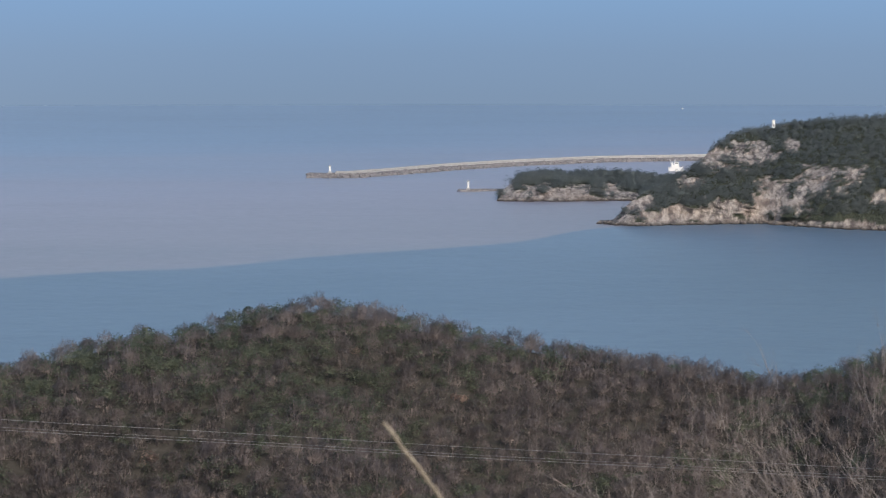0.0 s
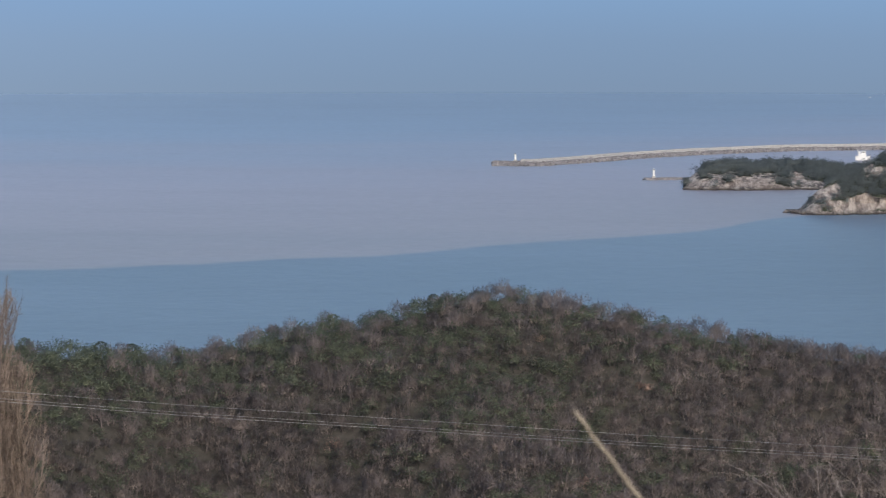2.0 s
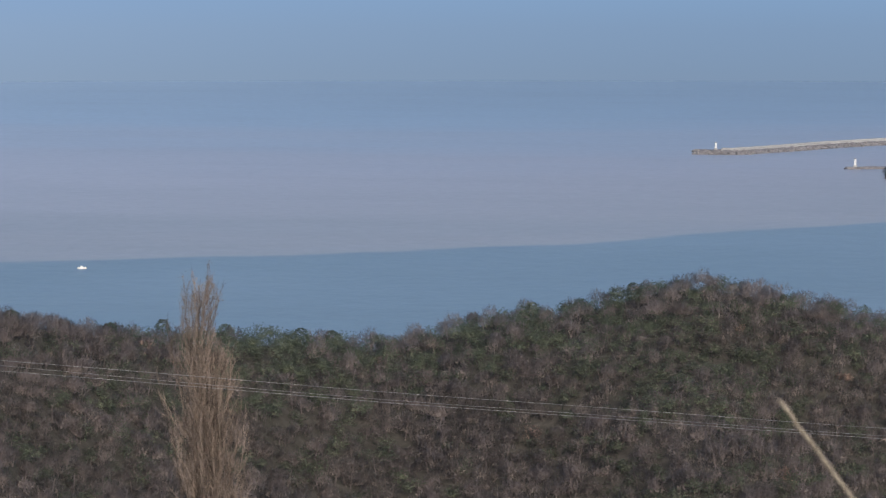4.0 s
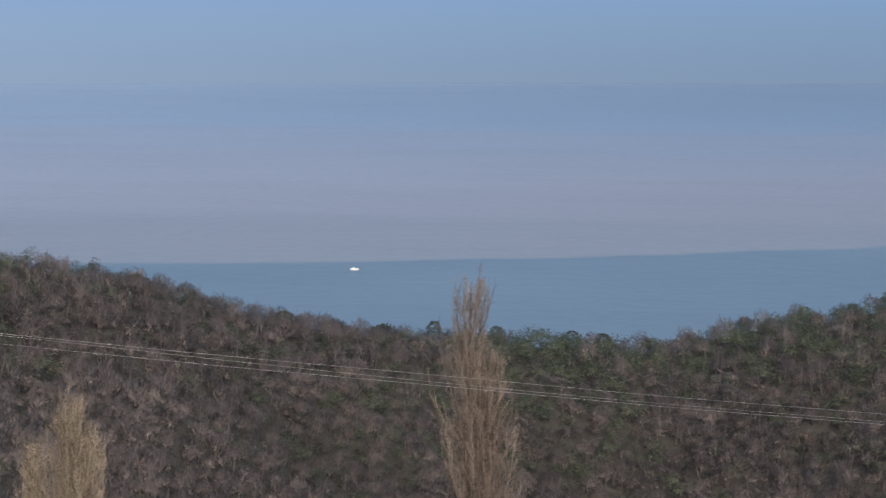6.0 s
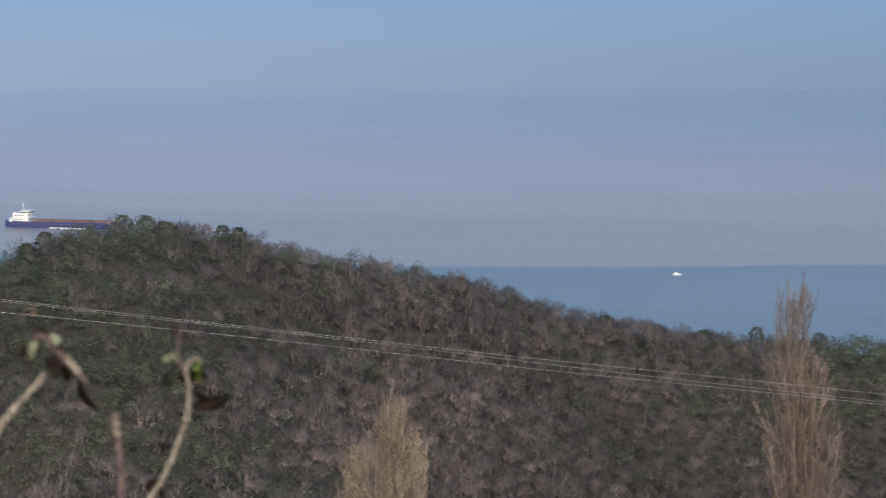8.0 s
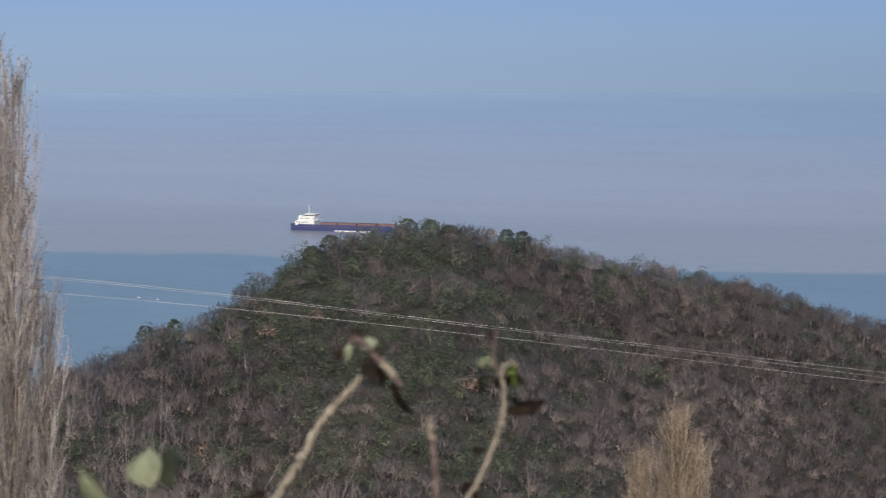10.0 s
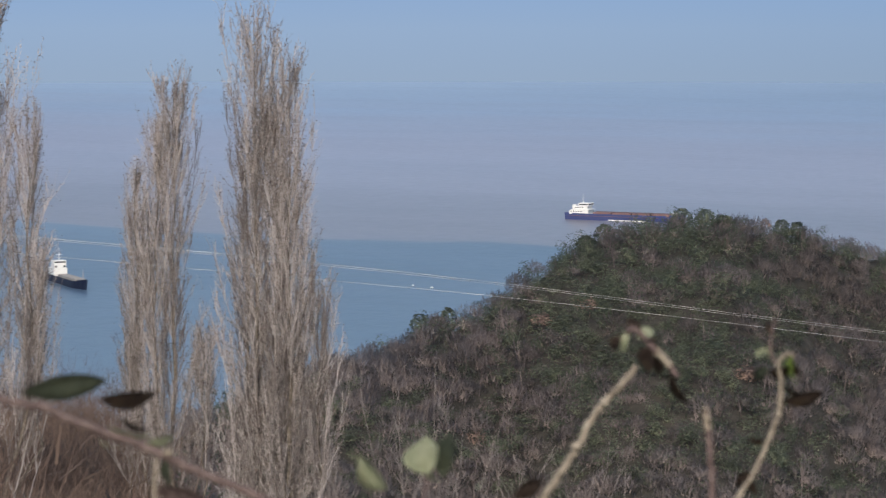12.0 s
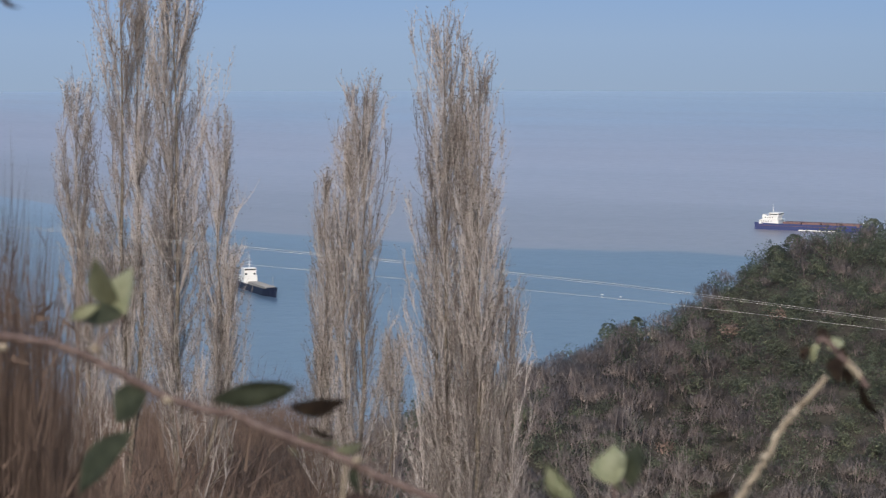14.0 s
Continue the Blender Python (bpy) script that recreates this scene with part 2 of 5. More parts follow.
def make_sea():
    """Blue-grey sea with a muddy plume whose inner edge is a sharp front."""
    m, nt, p = nodes_of("sea_water_with_muddy_plume", 0.34, 0.35)
    g = nt.nodes.new("ShaderNodeNewGeometry")
    sep = nt.nodes.new("ShaderNodeSeparateXYZ")
    nt.links.new(g.outputs["Position"], sep.inputs[0])
    x, y = sep.outputs[0], sep.outputs[1]
    d = mathn(nt, 'SQRT', mathn(nt, 'ADD', mathn(nt, 'MULTIPLY', x, x), mathn(nt, 'MULTIPLY', y, y)))
    az = mathn(nt, 'MULTIPLY', mathn(nt, 'ARCTAN2', mathn(nt, 'MULTIPLY', x, -1.0), y), 180 / math.pi)
    # distance of the plume's front by bearing
    fc = nt.nodes.new("ShaderNodeFloatCurve")
    cv = fc.mapping.curves[0]
    front = [(-12, 3000), (-2.9, 2700), (-1.0, 2533), (1.66, 2415), (5.2, 2305), (8.5, 2252), (13.5, 2214), (18, 2238), (23, 2325), (27, 2388), (30.75, 2526), (34.5, 2884), (40, 3500)]
    pts = [((a + 12) / 52, (r - 2000) / 2000) for a, r in front]
    cv.points[0].location, cv.points[1].location = pts[0], pts[-1]
    for q in pts[1:-1]:
        cv.points.new(*q)
    fc.mapping.update()
    nt.links.new(mathn(nt, 'DIVIDE', mathn(nt, 'ADD', az, 12.0), 52.0), fc.inputs["Value"])
    edge = mathn(nt, 'ADD', mathn(nt, 'MULTIPLY', fc.outputs[0], 2000.0), 2000.0)
    wob = mathn(nt, 'MULTIPLY', mathn(nt, 'SUBTRACT', noise_at(nt, 0.008, 5.0), 0.5), 60.0)
    past = mathn(nt, 'ADD', mathn(nt, 'SUBTRACT', d, edge), wob)
    inside = nt.nodes.new("ShaderNodeMapRange")
    inside.interpolation_type = 'SMOOTHSTEP'
    for k, v in ((1, -8.0), (2, 14.0)):
        inside.inputs[k].default_value = v
    nt.links.new(past, inside.inputs[0])
    # the mud thins out to seaward in long streaks
    streak = node(nt, "ShaderNodeMapping", Rotation=(0, 0, radians(14)), Scale=(0.0006, 0.0035, 1.0))
    nt.links.new(g.outputs["Position"], streak.inputs[0])
    sn = noise_at(nt, 1.0, 5.0, streak.outputs[0], 0.6)
    thin = nt.nodes.new("ShaderNodeMapRange")
    thin.interpolation_type = 'SMOOTHSTEP'
    for k, v in ((1, 450.0), (2, 1800.0), (3, 1.0), (4, 0.0)):
        thin.inputs[k].default_value = v
    west = nt.nodes.new("ShaderNodeMapRange")
    west.interpolation_type = 'SMOOTHSTEP'
    for k, v in ((1, 0.0), (2, 26.0)):
        west.inputs[k].default_value = v
    nt.links.new(az, west.inputs[0])
    reach = mathn(nt, 'SUBTRACT', past, mathn(nt, 'MULTIPLY', west.outputs[0], 450.0))
    nt.links.new(mathn(nt, 'ADD', reach, mathn(nt, 'MULTIPLY', mathn(nt, 'SUBTRACT', sn, 0.5), 1300.0)), thin.inputs[0])
    mud = mathn(nt, 'MULTIPLY', mathn(nt, 'MULTIPLY', inside.outputs[0], thin.outputs[0]), mathn(nt, 'ADD', mathn(nt, 'MULTIPLY', sn, 0.5), 0.72), True)
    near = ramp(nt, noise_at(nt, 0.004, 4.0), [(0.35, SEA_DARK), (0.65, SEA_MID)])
    # paler with distance and to the west: haze put into the sea colour
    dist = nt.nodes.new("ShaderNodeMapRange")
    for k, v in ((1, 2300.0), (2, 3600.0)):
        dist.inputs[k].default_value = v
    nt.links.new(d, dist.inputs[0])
    # darker towards the cape: its dark reflection is put into the water colour
    cape_reflection = nt.nodes.new("ShaderNodeMapRange")
    cape_reflection.interpolation_type = 'SMOOTHSTEP'
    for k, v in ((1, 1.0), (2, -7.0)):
        cape_reflection.inputs[k].default_value = v
    nt.links.new(az, cape_reflection.inputs[0])
    near = blend(nt, cape_reflection.outputs[0], near, SEA_CAPE_REFLECTION)
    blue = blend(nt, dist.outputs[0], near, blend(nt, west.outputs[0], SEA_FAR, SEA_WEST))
    # far edge lifted in colour for the sky light that the backdrop cuts off
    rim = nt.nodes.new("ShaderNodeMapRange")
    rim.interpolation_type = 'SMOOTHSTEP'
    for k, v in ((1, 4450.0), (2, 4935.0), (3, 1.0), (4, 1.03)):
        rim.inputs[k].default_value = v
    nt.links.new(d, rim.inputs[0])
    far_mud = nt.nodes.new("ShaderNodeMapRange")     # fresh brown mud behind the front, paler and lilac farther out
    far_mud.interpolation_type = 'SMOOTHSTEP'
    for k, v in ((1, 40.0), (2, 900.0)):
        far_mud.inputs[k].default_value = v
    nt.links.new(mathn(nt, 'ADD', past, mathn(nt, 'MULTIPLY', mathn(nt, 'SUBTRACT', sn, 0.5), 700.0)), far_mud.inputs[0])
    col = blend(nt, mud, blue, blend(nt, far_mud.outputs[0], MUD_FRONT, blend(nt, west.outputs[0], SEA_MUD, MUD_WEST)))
    # slicks and wind streaks
    slick = node(nt, "ShaderNodeMapping", Rotation=(0, 0, radians(10)), Scale=(0.0042, 0.009, 1.0))
    nt.links.new(g.outputs["Position"], slick.inputs[0])
    sl = ramp(nt, noise_at(nt, 1.0, 6.0, slick.outputs[0], 0.65), [(0.28, (0.90, 0.905, 0.915)), (0.5, (1, 1, 1)), (0.75, (1.05, 1.045, 1.04))])
    rip = ramp(nt, noise_at(nt, 0.09, 3.0), [(0.3, (0.9, 0.91, 0.92)), (0.7, (1.09, 1.08, 1.07))])
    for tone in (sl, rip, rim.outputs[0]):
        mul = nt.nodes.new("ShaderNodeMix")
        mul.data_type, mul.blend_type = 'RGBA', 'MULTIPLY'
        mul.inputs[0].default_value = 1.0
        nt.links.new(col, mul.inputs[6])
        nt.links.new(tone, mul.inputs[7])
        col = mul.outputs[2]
    nt.links.new(col, p.inputs["Base Color"])
    h = mathn(nt, 'ADD', noise_at(nt, 0.22, 5.0), mathn(nt, 'MULTIPLY', noise_at(nt, 0.03, 3.0), 2.0))
    bump(nt, p, h, 0.32, 0.8)
    return m


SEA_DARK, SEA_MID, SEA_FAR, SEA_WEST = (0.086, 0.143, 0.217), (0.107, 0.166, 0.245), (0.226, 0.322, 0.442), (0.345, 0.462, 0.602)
SEA_CAPE_REFLECTION = (0.076, 0.128, 0.192)
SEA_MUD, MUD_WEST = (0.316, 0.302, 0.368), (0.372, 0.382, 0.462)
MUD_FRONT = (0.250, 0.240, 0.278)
GROUND, ROCK, SEA = make_ground(), make_rock(), make_sea()


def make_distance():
    """Far open water on a glowing backdrop, its melting haze put into the colour."""
    m, nt, p = nodes_of("glowing_hazy_backdrop", 1.0, 0.0)
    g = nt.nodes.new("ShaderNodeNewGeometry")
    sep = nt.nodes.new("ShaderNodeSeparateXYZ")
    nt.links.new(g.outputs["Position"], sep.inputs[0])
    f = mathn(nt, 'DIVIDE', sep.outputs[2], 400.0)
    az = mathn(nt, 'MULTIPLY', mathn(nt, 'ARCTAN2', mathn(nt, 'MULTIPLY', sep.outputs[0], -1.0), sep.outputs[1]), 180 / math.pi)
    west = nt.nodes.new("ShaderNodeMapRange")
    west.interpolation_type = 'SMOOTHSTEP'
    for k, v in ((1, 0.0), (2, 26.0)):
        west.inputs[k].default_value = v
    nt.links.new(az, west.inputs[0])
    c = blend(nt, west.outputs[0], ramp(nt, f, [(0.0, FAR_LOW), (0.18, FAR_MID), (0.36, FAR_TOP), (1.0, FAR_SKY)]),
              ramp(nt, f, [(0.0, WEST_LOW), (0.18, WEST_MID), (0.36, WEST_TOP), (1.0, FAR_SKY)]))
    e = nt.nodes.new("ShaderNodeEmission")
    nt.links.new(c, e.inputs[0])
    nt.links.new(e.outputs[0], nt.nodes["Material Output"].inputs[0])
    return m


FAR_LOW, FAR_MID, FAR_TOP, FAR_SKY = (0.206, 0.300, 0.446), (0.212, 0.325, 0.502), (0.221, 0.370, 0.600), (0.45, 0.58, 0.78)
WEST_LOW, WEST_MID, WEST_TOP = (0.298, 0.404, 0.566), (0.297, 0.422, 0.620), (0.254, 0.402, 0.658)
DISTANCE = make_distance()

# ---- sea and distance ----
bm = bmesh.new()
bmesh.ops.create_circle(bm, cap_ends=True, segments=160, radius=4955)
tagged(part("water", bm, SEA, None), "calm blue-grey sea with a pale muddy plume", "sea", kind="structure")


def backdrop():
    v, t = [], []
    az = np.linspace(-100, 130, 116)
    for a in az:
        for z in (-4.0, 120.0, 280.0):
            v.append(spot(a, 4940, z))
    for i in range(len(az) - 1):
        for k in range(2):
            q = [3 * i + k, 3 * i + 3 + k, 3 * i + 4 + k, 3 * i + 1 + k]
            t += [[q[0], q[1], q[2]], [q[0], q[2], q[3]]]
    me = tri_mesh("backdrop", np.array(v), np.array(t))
    return tagged(link_mesh("backdrop", me, DISTANCE), "glowing backdrop of hazy blue open sea in the far distance", "sea", kind="structure")


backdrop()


# ---- the near land: one sheet from the camera's hillside over the wooded hills to the shore ----
def curve(pairs, soft=0.5):
    xs, ys = np.array(pairs, float).T

    def f(a):
        r = 0
        for s in (-soft, 0, soft):
            r = r + np.interp(np.asarray(a) + s, xs, ys)
        return r / 3
    return f


crest_el = curve([(-20, -5.5), (-7, -6.02), (-5.6, -6.57), (-3.2, -6.24), (-0.5, -5.84), (2.0, -5.28), (2.6, -5.33), (4.0, -5.75), (5.6, -5.92), (6.9, -6.33), (8.2, -6.24), (11.3, -6.15), (13.4, -5.84),
                  (15.1, -5.33), (17, -4.94), (19.2, -4.45), (20.4, -4.30), (21.9, -4.52), (22.9, -4.98), (23.5, -5.66), (24.8, -6.12), (26.3, -6.75), (29, -7.6), (33, -9.5), (40, -13)])
crest_d = curve([(-20, 880), (-7, 890), (-5, 930), (2, 900), (7, 880), (9, 830), (11, 770), (14, 700), (20, 620), (23, 600), (26, 520), (30, 430), (40, 350)])
near_slope = curve([(-60, 0.20), (0, 0.245), (20, 0.25), (25, 0.22), (28, 0.195), (40, 0.185), (60, 0.17)])


def smax(a, b, k):
    h = np.clip(0.5 + 0.5 * (a - b) / k, 0, 1)
    return b + (a - b) * h + k * h * (1 - h)


def lumps(x, y):
    return (np.sin(x * 0.031 + 1.3) * np.cos(y * 0.027 - 0.4) * 3.0 + np.sin(x * 0.083 + y * 0.045) * 1.6
            + np.sin(x * 0.19 - y * 0.11 + 2.0) * 0.7)


def land(az, d):
    """Height of the ground at a bearing and distance."""
    az, d = np.asarray(az, float), np.asarray(d, float)
    x, y = -np.sin(np.radians(az)) * d, np.cos(np.radians(az)) * d
    off = np.abs(az - 13)
    seaward = np.clip((95 - off) / 30, 0, 1)
    a = np.clip(az, -20, 40)
    D = crest_d(a)
    zc = EYE + D * np.tan(np.radians(crest_el(a))) - 3.0 - 1.4 * np.clip((D - 740) / 80, 0, 1)
    up = D - d
    face = zc - 0.27 * np.sqrt(np.maximum(up, 0) ** 2 + 40 ** 2) + 0.27 * 40
    back = zc - 0.00035 * np.maximum(-up, 0) ** 2 - 0.3 * np.maximum(-up, 0)
    hill = np.where(up > 0, face, back) + lumps(x, y) * np.clip(np.abs(up) / 60, 0.12, 1)
    s = near_slope(a)
    shelf = 205 + 20 * np.sin(np.radians(a * 9))
    near = 198.35 - s * np.maximum(d - 1.5, 0) - np.maximum(d - shelf, 0) * 0.12 + lumps(x, y) * 0.25 * np.clip((d - 15) / 120, 0, 1)
    out = np.clip((az - 27) / 3, 0, 1)
    near = near + out * np.clip(d - 70, 0, 150) * 0.10 - out * np.maximum(d - 215, 0) * 0.55
    near = np.maximum(near, 30 * (1 - out) - 14 * out)
    z = smax(near, np.maximum(hill, -12), 6.0)
    z = np.where(d > 1050, np.minimum(z, 40 - (d - 1050) * 0.2), z)
    behind = 198.35 + d * 0.10 + lumps(x, y) * np.clip((d - 15) / 120, 0, 1)
    return z * seaward + behind * (1 - seaward)


def land_z(az, d):
    return float(land(az, d))


def make_land():
    az = np.concatenate([np.arange(-177, -21, 4.0), np.arange(-21, -9, 0.6), np.arange(-9, 38, 0.2), np.arange(38, 60, 0.8), np.arange(60, 183, 4.0), [183.0]])
    d = np.concatenate([[0.0, 1.5], np.geomspace(3, 120, 30), np.linspace(128, 380, 34), np.linspace(386, 1060, 130), np.linspace(1080, 1500, 14)])
    A, R = np.meshgrid(az, d, indexing='ij')
    Z = land(A, R)
    v = np.stack([-np.sin(np.radians(A)) * R, np.cos(np.radians(A)) * R, Z], -1).reshape(-1, 3)
    n, k = len(az), len(d)
    i = np.arange(n - 1)[:, None] * k
    j = np.arange(k - 1)[None, :]
    q = np.stack([i + j, i + k + j, i + k + j + 1, i + j + 1], -1).reshape(-1, 4)
    t = np.concatenate([q[:, [0, 2, 1]], q[:, [0, 3, 2]]])
    me = tri_mesh("ground", v, t, smooth=True)
    return tagged(link_mesh("ground", me, GROUND), "brown wooded hillsides with leaf litter", "ground", kind="structure")


make_land()


# ---- woods on the hills ----
def block(gen):
    """A rough boulder about one metre across."""
    bm = bmesh.new()
    bmesh.ops.create_icosphere(bm, subdivisions=1, radius=1.0)
    u = np.array([w.co[:] for w in bm.verts])
    t = np.array([[w.index for w in f.verts] for f in bm.faces])
    bm.free()
    return u * gen.uniform(0.65, 1.1, (len(u), 1)) * 0.6, t


def outward(v, mid, radii, gen, rough):
    """The way each corner faces on a rounded crown, a little uneven from piece to piece."""
    way = unit((v - mid) / radii)
    return unit(way + np.repeat(gen.normal(size=(len(v) // 3 + 1, 3)), 3, axis=0)[:len(v)] * rough)


def bare_crown(gen, n=300, high_=5.0, wide=2.4, thin=1.0):
    """A leafless crown: fine twigs fanning up out of a few rounded heads, dense within, on a few limbs."""
    s = Soup()
    m = 5
    heads = np.stack([gen.normal(size=m) * wide * 0.34, gen.normal(size=m) * wide * 0.34, high_ * gen.uniform(0.26, 0.60, m)], 1)
    heads[0] = (0, 0, high_ * 0.58)
    pick = gen.integers(0, m, n)
    u = unit(gen.normal(size=(n, 3)))
    u[:, 2] = np.abs(u[:, 2]) * 1.1 - 0.3
    r = gen.uniform(0.2, 1.0, n) ** 0.45
    base = heads[pick] + u * r[:, None] * np.array([wide * 0.66, wide * 0.66, high_ * 0.28])
    base[:, 2] = np.maximum(base[:, 2], gen.uniform(0.0, 0.8, n))
    way = unit(u * 0.55 + np.array([0, 0, 0.95]) + gen.normal(size=(n, 3)) * 0.22)
    v, t = blades(base, way, gen.uniform(0.45, 1.0, n) * (0.45 + wide * 0.14), gen.uniform(0.08, 0.17, n) * thin, gen)
    out = unit(outward(v, np.array([0, 0, high_ * 0.38]), np.array([wide, wide, high_ * 0.5]), gen, 0.10) + np.repeat(u, 3, axis=0) * 0.45 + np.array([0, 0, 0.35]))
    s.add(v, t, np.repeat(gen.uniform(-0.05, 0.05, n), 3), out)
    for _ in range(2):
        a = gen.uniform(0, 6.28)
        tip = np.array([math.cos(a) * wide * 0.5, math.sin(a) * wide * 0.5, high_ * gen.uniform(0.75, 0.95)])
        v, t = tube([[0, 0, -0.6], tip], [0.11, 0.03], 3)
        s.add(v, t, 0.2, outward(v, np.array([0, 0, -1.0]), np.array([1, 1, 4.0]), gen, 0.1))
    return s.arrays()


def leafy_crown(gen, n=300, high_=4.0, wide=2.3, leaf=0.42):
    """An evergreen crown: clumps of small leaf faces on a lumpy dome."""
    s = Soup()
    lobes = gen.normal(size=(9, 3)) * np.array([wide * 0.42, wide * 0.42, high_ * 0.17]) + np.array([0, 0, high_ * 0.55])
    pick = gen.integers(0, 9, n)
    u = unit(gen.normal(size=(n, 3)))
    u[:, 2] = u[:, 2] * 0.8 + 0.2
    base = lobes[pick] + u * gen.uniform(0.6, 1.05, n)[:, None] * wide * 0.44
    base[:, 2] = np.maximum(base[:, 2], 0.2)
    way = unit(np.cross(u, gen.normal(size=(n, 3))) + u * 0.35)
    v, t = blades(base, way, gen.uniform(0.6, 1.5, n) * leaf * 1.6, gen.uniform(0.8, 1.5, n) * leaf * 1.3, gen)
    out = unit(outward(v, np.array([0, 0, high_ * 0.35]), np.array([wide, wide, high_ * 0.5]), gen, 0.12) * 0.8 + np.repeat(u, 3, axis=0) * 0.8 + np.array([0, 0, 0.35]))
    s.add(v, t, np.repeat(gen.uniform(-0.08, 0.08, n), 3), out)
    v, t = tube([[0, 0, -0.6], [0, 0, high_ * 0.4]], [0.16, 0.07], 3)
    s.add(v, t, -0.2, outward(v, np.array([0, 0, -1.0]), np.array([1, 1, 4.0]), gen, 0.1))
    return s.arrays()


BARE_KINDS = [bare_crown(rng, 370, h, w, 1.1) for h, w in ((5.6, 2.5), (6.4, 2.7), (5.8, 3.0), (4.8, 2.4), (6.8, 2.6), (7.2, 2.9))]
FINE_KINDS = [bare_crown(rng, 330, h, w, 0.85) for h, w in ((4.2, 2.0), (5.0, 2.2), (4.6, 2.4), (3.6, 2.1), (5.4, 2.3))]
LEAF_KINDS = [leafy_crown(rng, 420, h, w, 0.17) for h, w in ((4.6, 2.5), (5.4, 2.7), (4.0, 2.8), (5.8, 2.3))]
FINE_LEAF = [leafy_crown(rng, 390, h, w, 0.125) for h, w in ((3.4, 2.0), (4.2, 2.1), (2.8, 2.2), (4.6, 1.8))]


def patches(x, y, k, s):
    return (np.sin(x * k + s) * np.cos(y * k * 1.2 - s * 1.7) + 0.6 * np.sin(x * k * 2.3 - y * k * 1.9 + s * 3)
            + 0.5 * np.cos(x * k * 4.1 + y * k * 3.7 + s))


def plant(soup, kind, x, y, z, size, tint, gen):
    v, t, c = kind[:3]
    a = gen.uniform(0, 6.28)
    ca, sa = math.cos(a), math.sin(a)
    m = np.array([[ca, sa, 0], [-sa, ca, 0], [0, 0, 1.0]])
    w = v @ m * (size * gen.uniform(0.9, 1.1), size * gen.uniform(0.9, 1.1), size)
    soup.add(w + (x, y, z), t, np.clip(c + tint, 0, 1), kind[3] @ m if len(kind) > 3 else None)


def green_share(az, el_down):
    """How evergreen the wood is, by bearing and by how far below the crest."""
    hump = lambda c, w: np.exp(-((az - c) / w) ** 2)
    g = 0.24 + 0.30 * hump(2.5, 2.6) + 0.55 * hump(9.0, 2.2) * (el_down < 1.2) + 0.58 * hump(21.5, 2.4) + 0.16 * hump(18.5, 1.6)
    g = g - 0.25 * hump(15, 2.0) - 0.12 * hump(-3, 2.5) - 0.25 * (el_down > 2.2)
    return g


def woods():
    gen = np.random.default_rng(11)
    bare, leafy, tan = Soup(), Soup(), Soup()
    count = 0
    az = -8.6
    while az < 28.6:
        D = float(crest_d(az))
        step = (3.5 if D > 780 else 2.7) / D * 180 / math.pi
        d = D + 14
        while d > D - 330:
            a2, d2 = az + gen.uniform(-0.5, 0.5) * step, d + gen.uniform(-2, 2)
            d -= gen.uniform(3.6, 6.2) * (0.82 if D < 780 else 1.15)
            z = land_z(a2, d2)
            el = math.degrees(math.atan2(z + 5 - EYE, d2))
            if el < -9.35 or z < 3:
                continue
            p = spot(a2, d2)
            g = green_share(a2, float(crest_el(a2)) - el) + 0.2 * patches(p.x, p.y, 0.035, 1.0)
            tone = 0.5 + 0.14 * patches(p.x, p.y, 0.05, 2.2) + gen.uniform(-0.24, 0.24)
            if a2 > 15:      # younger, paler scrub low on the slope
                tone += 0.36 * min(1.0, max(0.0, (-el - 6.0) / 1.2))
            size = gen.uniform(0.88, 1.28)
            if gen.uniform() < 0.004:
                plant(tan, LEAF_KINDS[gen.integers(4)], p.x, p.y, z - 1.25, size * 0.8, 0.5, gen)
            elif gen.uniform() < g:
                plant(leafy, LEAF_KINDS[gen.integers(4)] if D > 780 else FINE_LEAF[gen.integers(4)], p.x, p.y, z - 1.25, size, tone, gen)
            else:
                plant(bare, BARE_KINDS[gen.integers(6)] if D > 780 else FINE_KINDS[gen.integers(5)], p.x, p.y, z - 1.25, size, tone, gen)
            count += 1
        az += step
    tagged(link_mesh("bare_woodland", bare.mesh("bare_woodland"), BARE), "leafless grey-brown oak wood covering the hills", "woodland", kind="stuff")
    tagged(link_mesh("evergreen_scrub", leafy.mesh("evergreen_scrub"), GREEN), "dark green evergreen scrub among bare trees", "scrub", kind="stuff")
    tagged(link_mesh("withered_bushes", tan.mesh("withered_bushes"), TAN_LEAF), "few bushes with withered tan leaves", "bushes", kind="stuff")


woods()

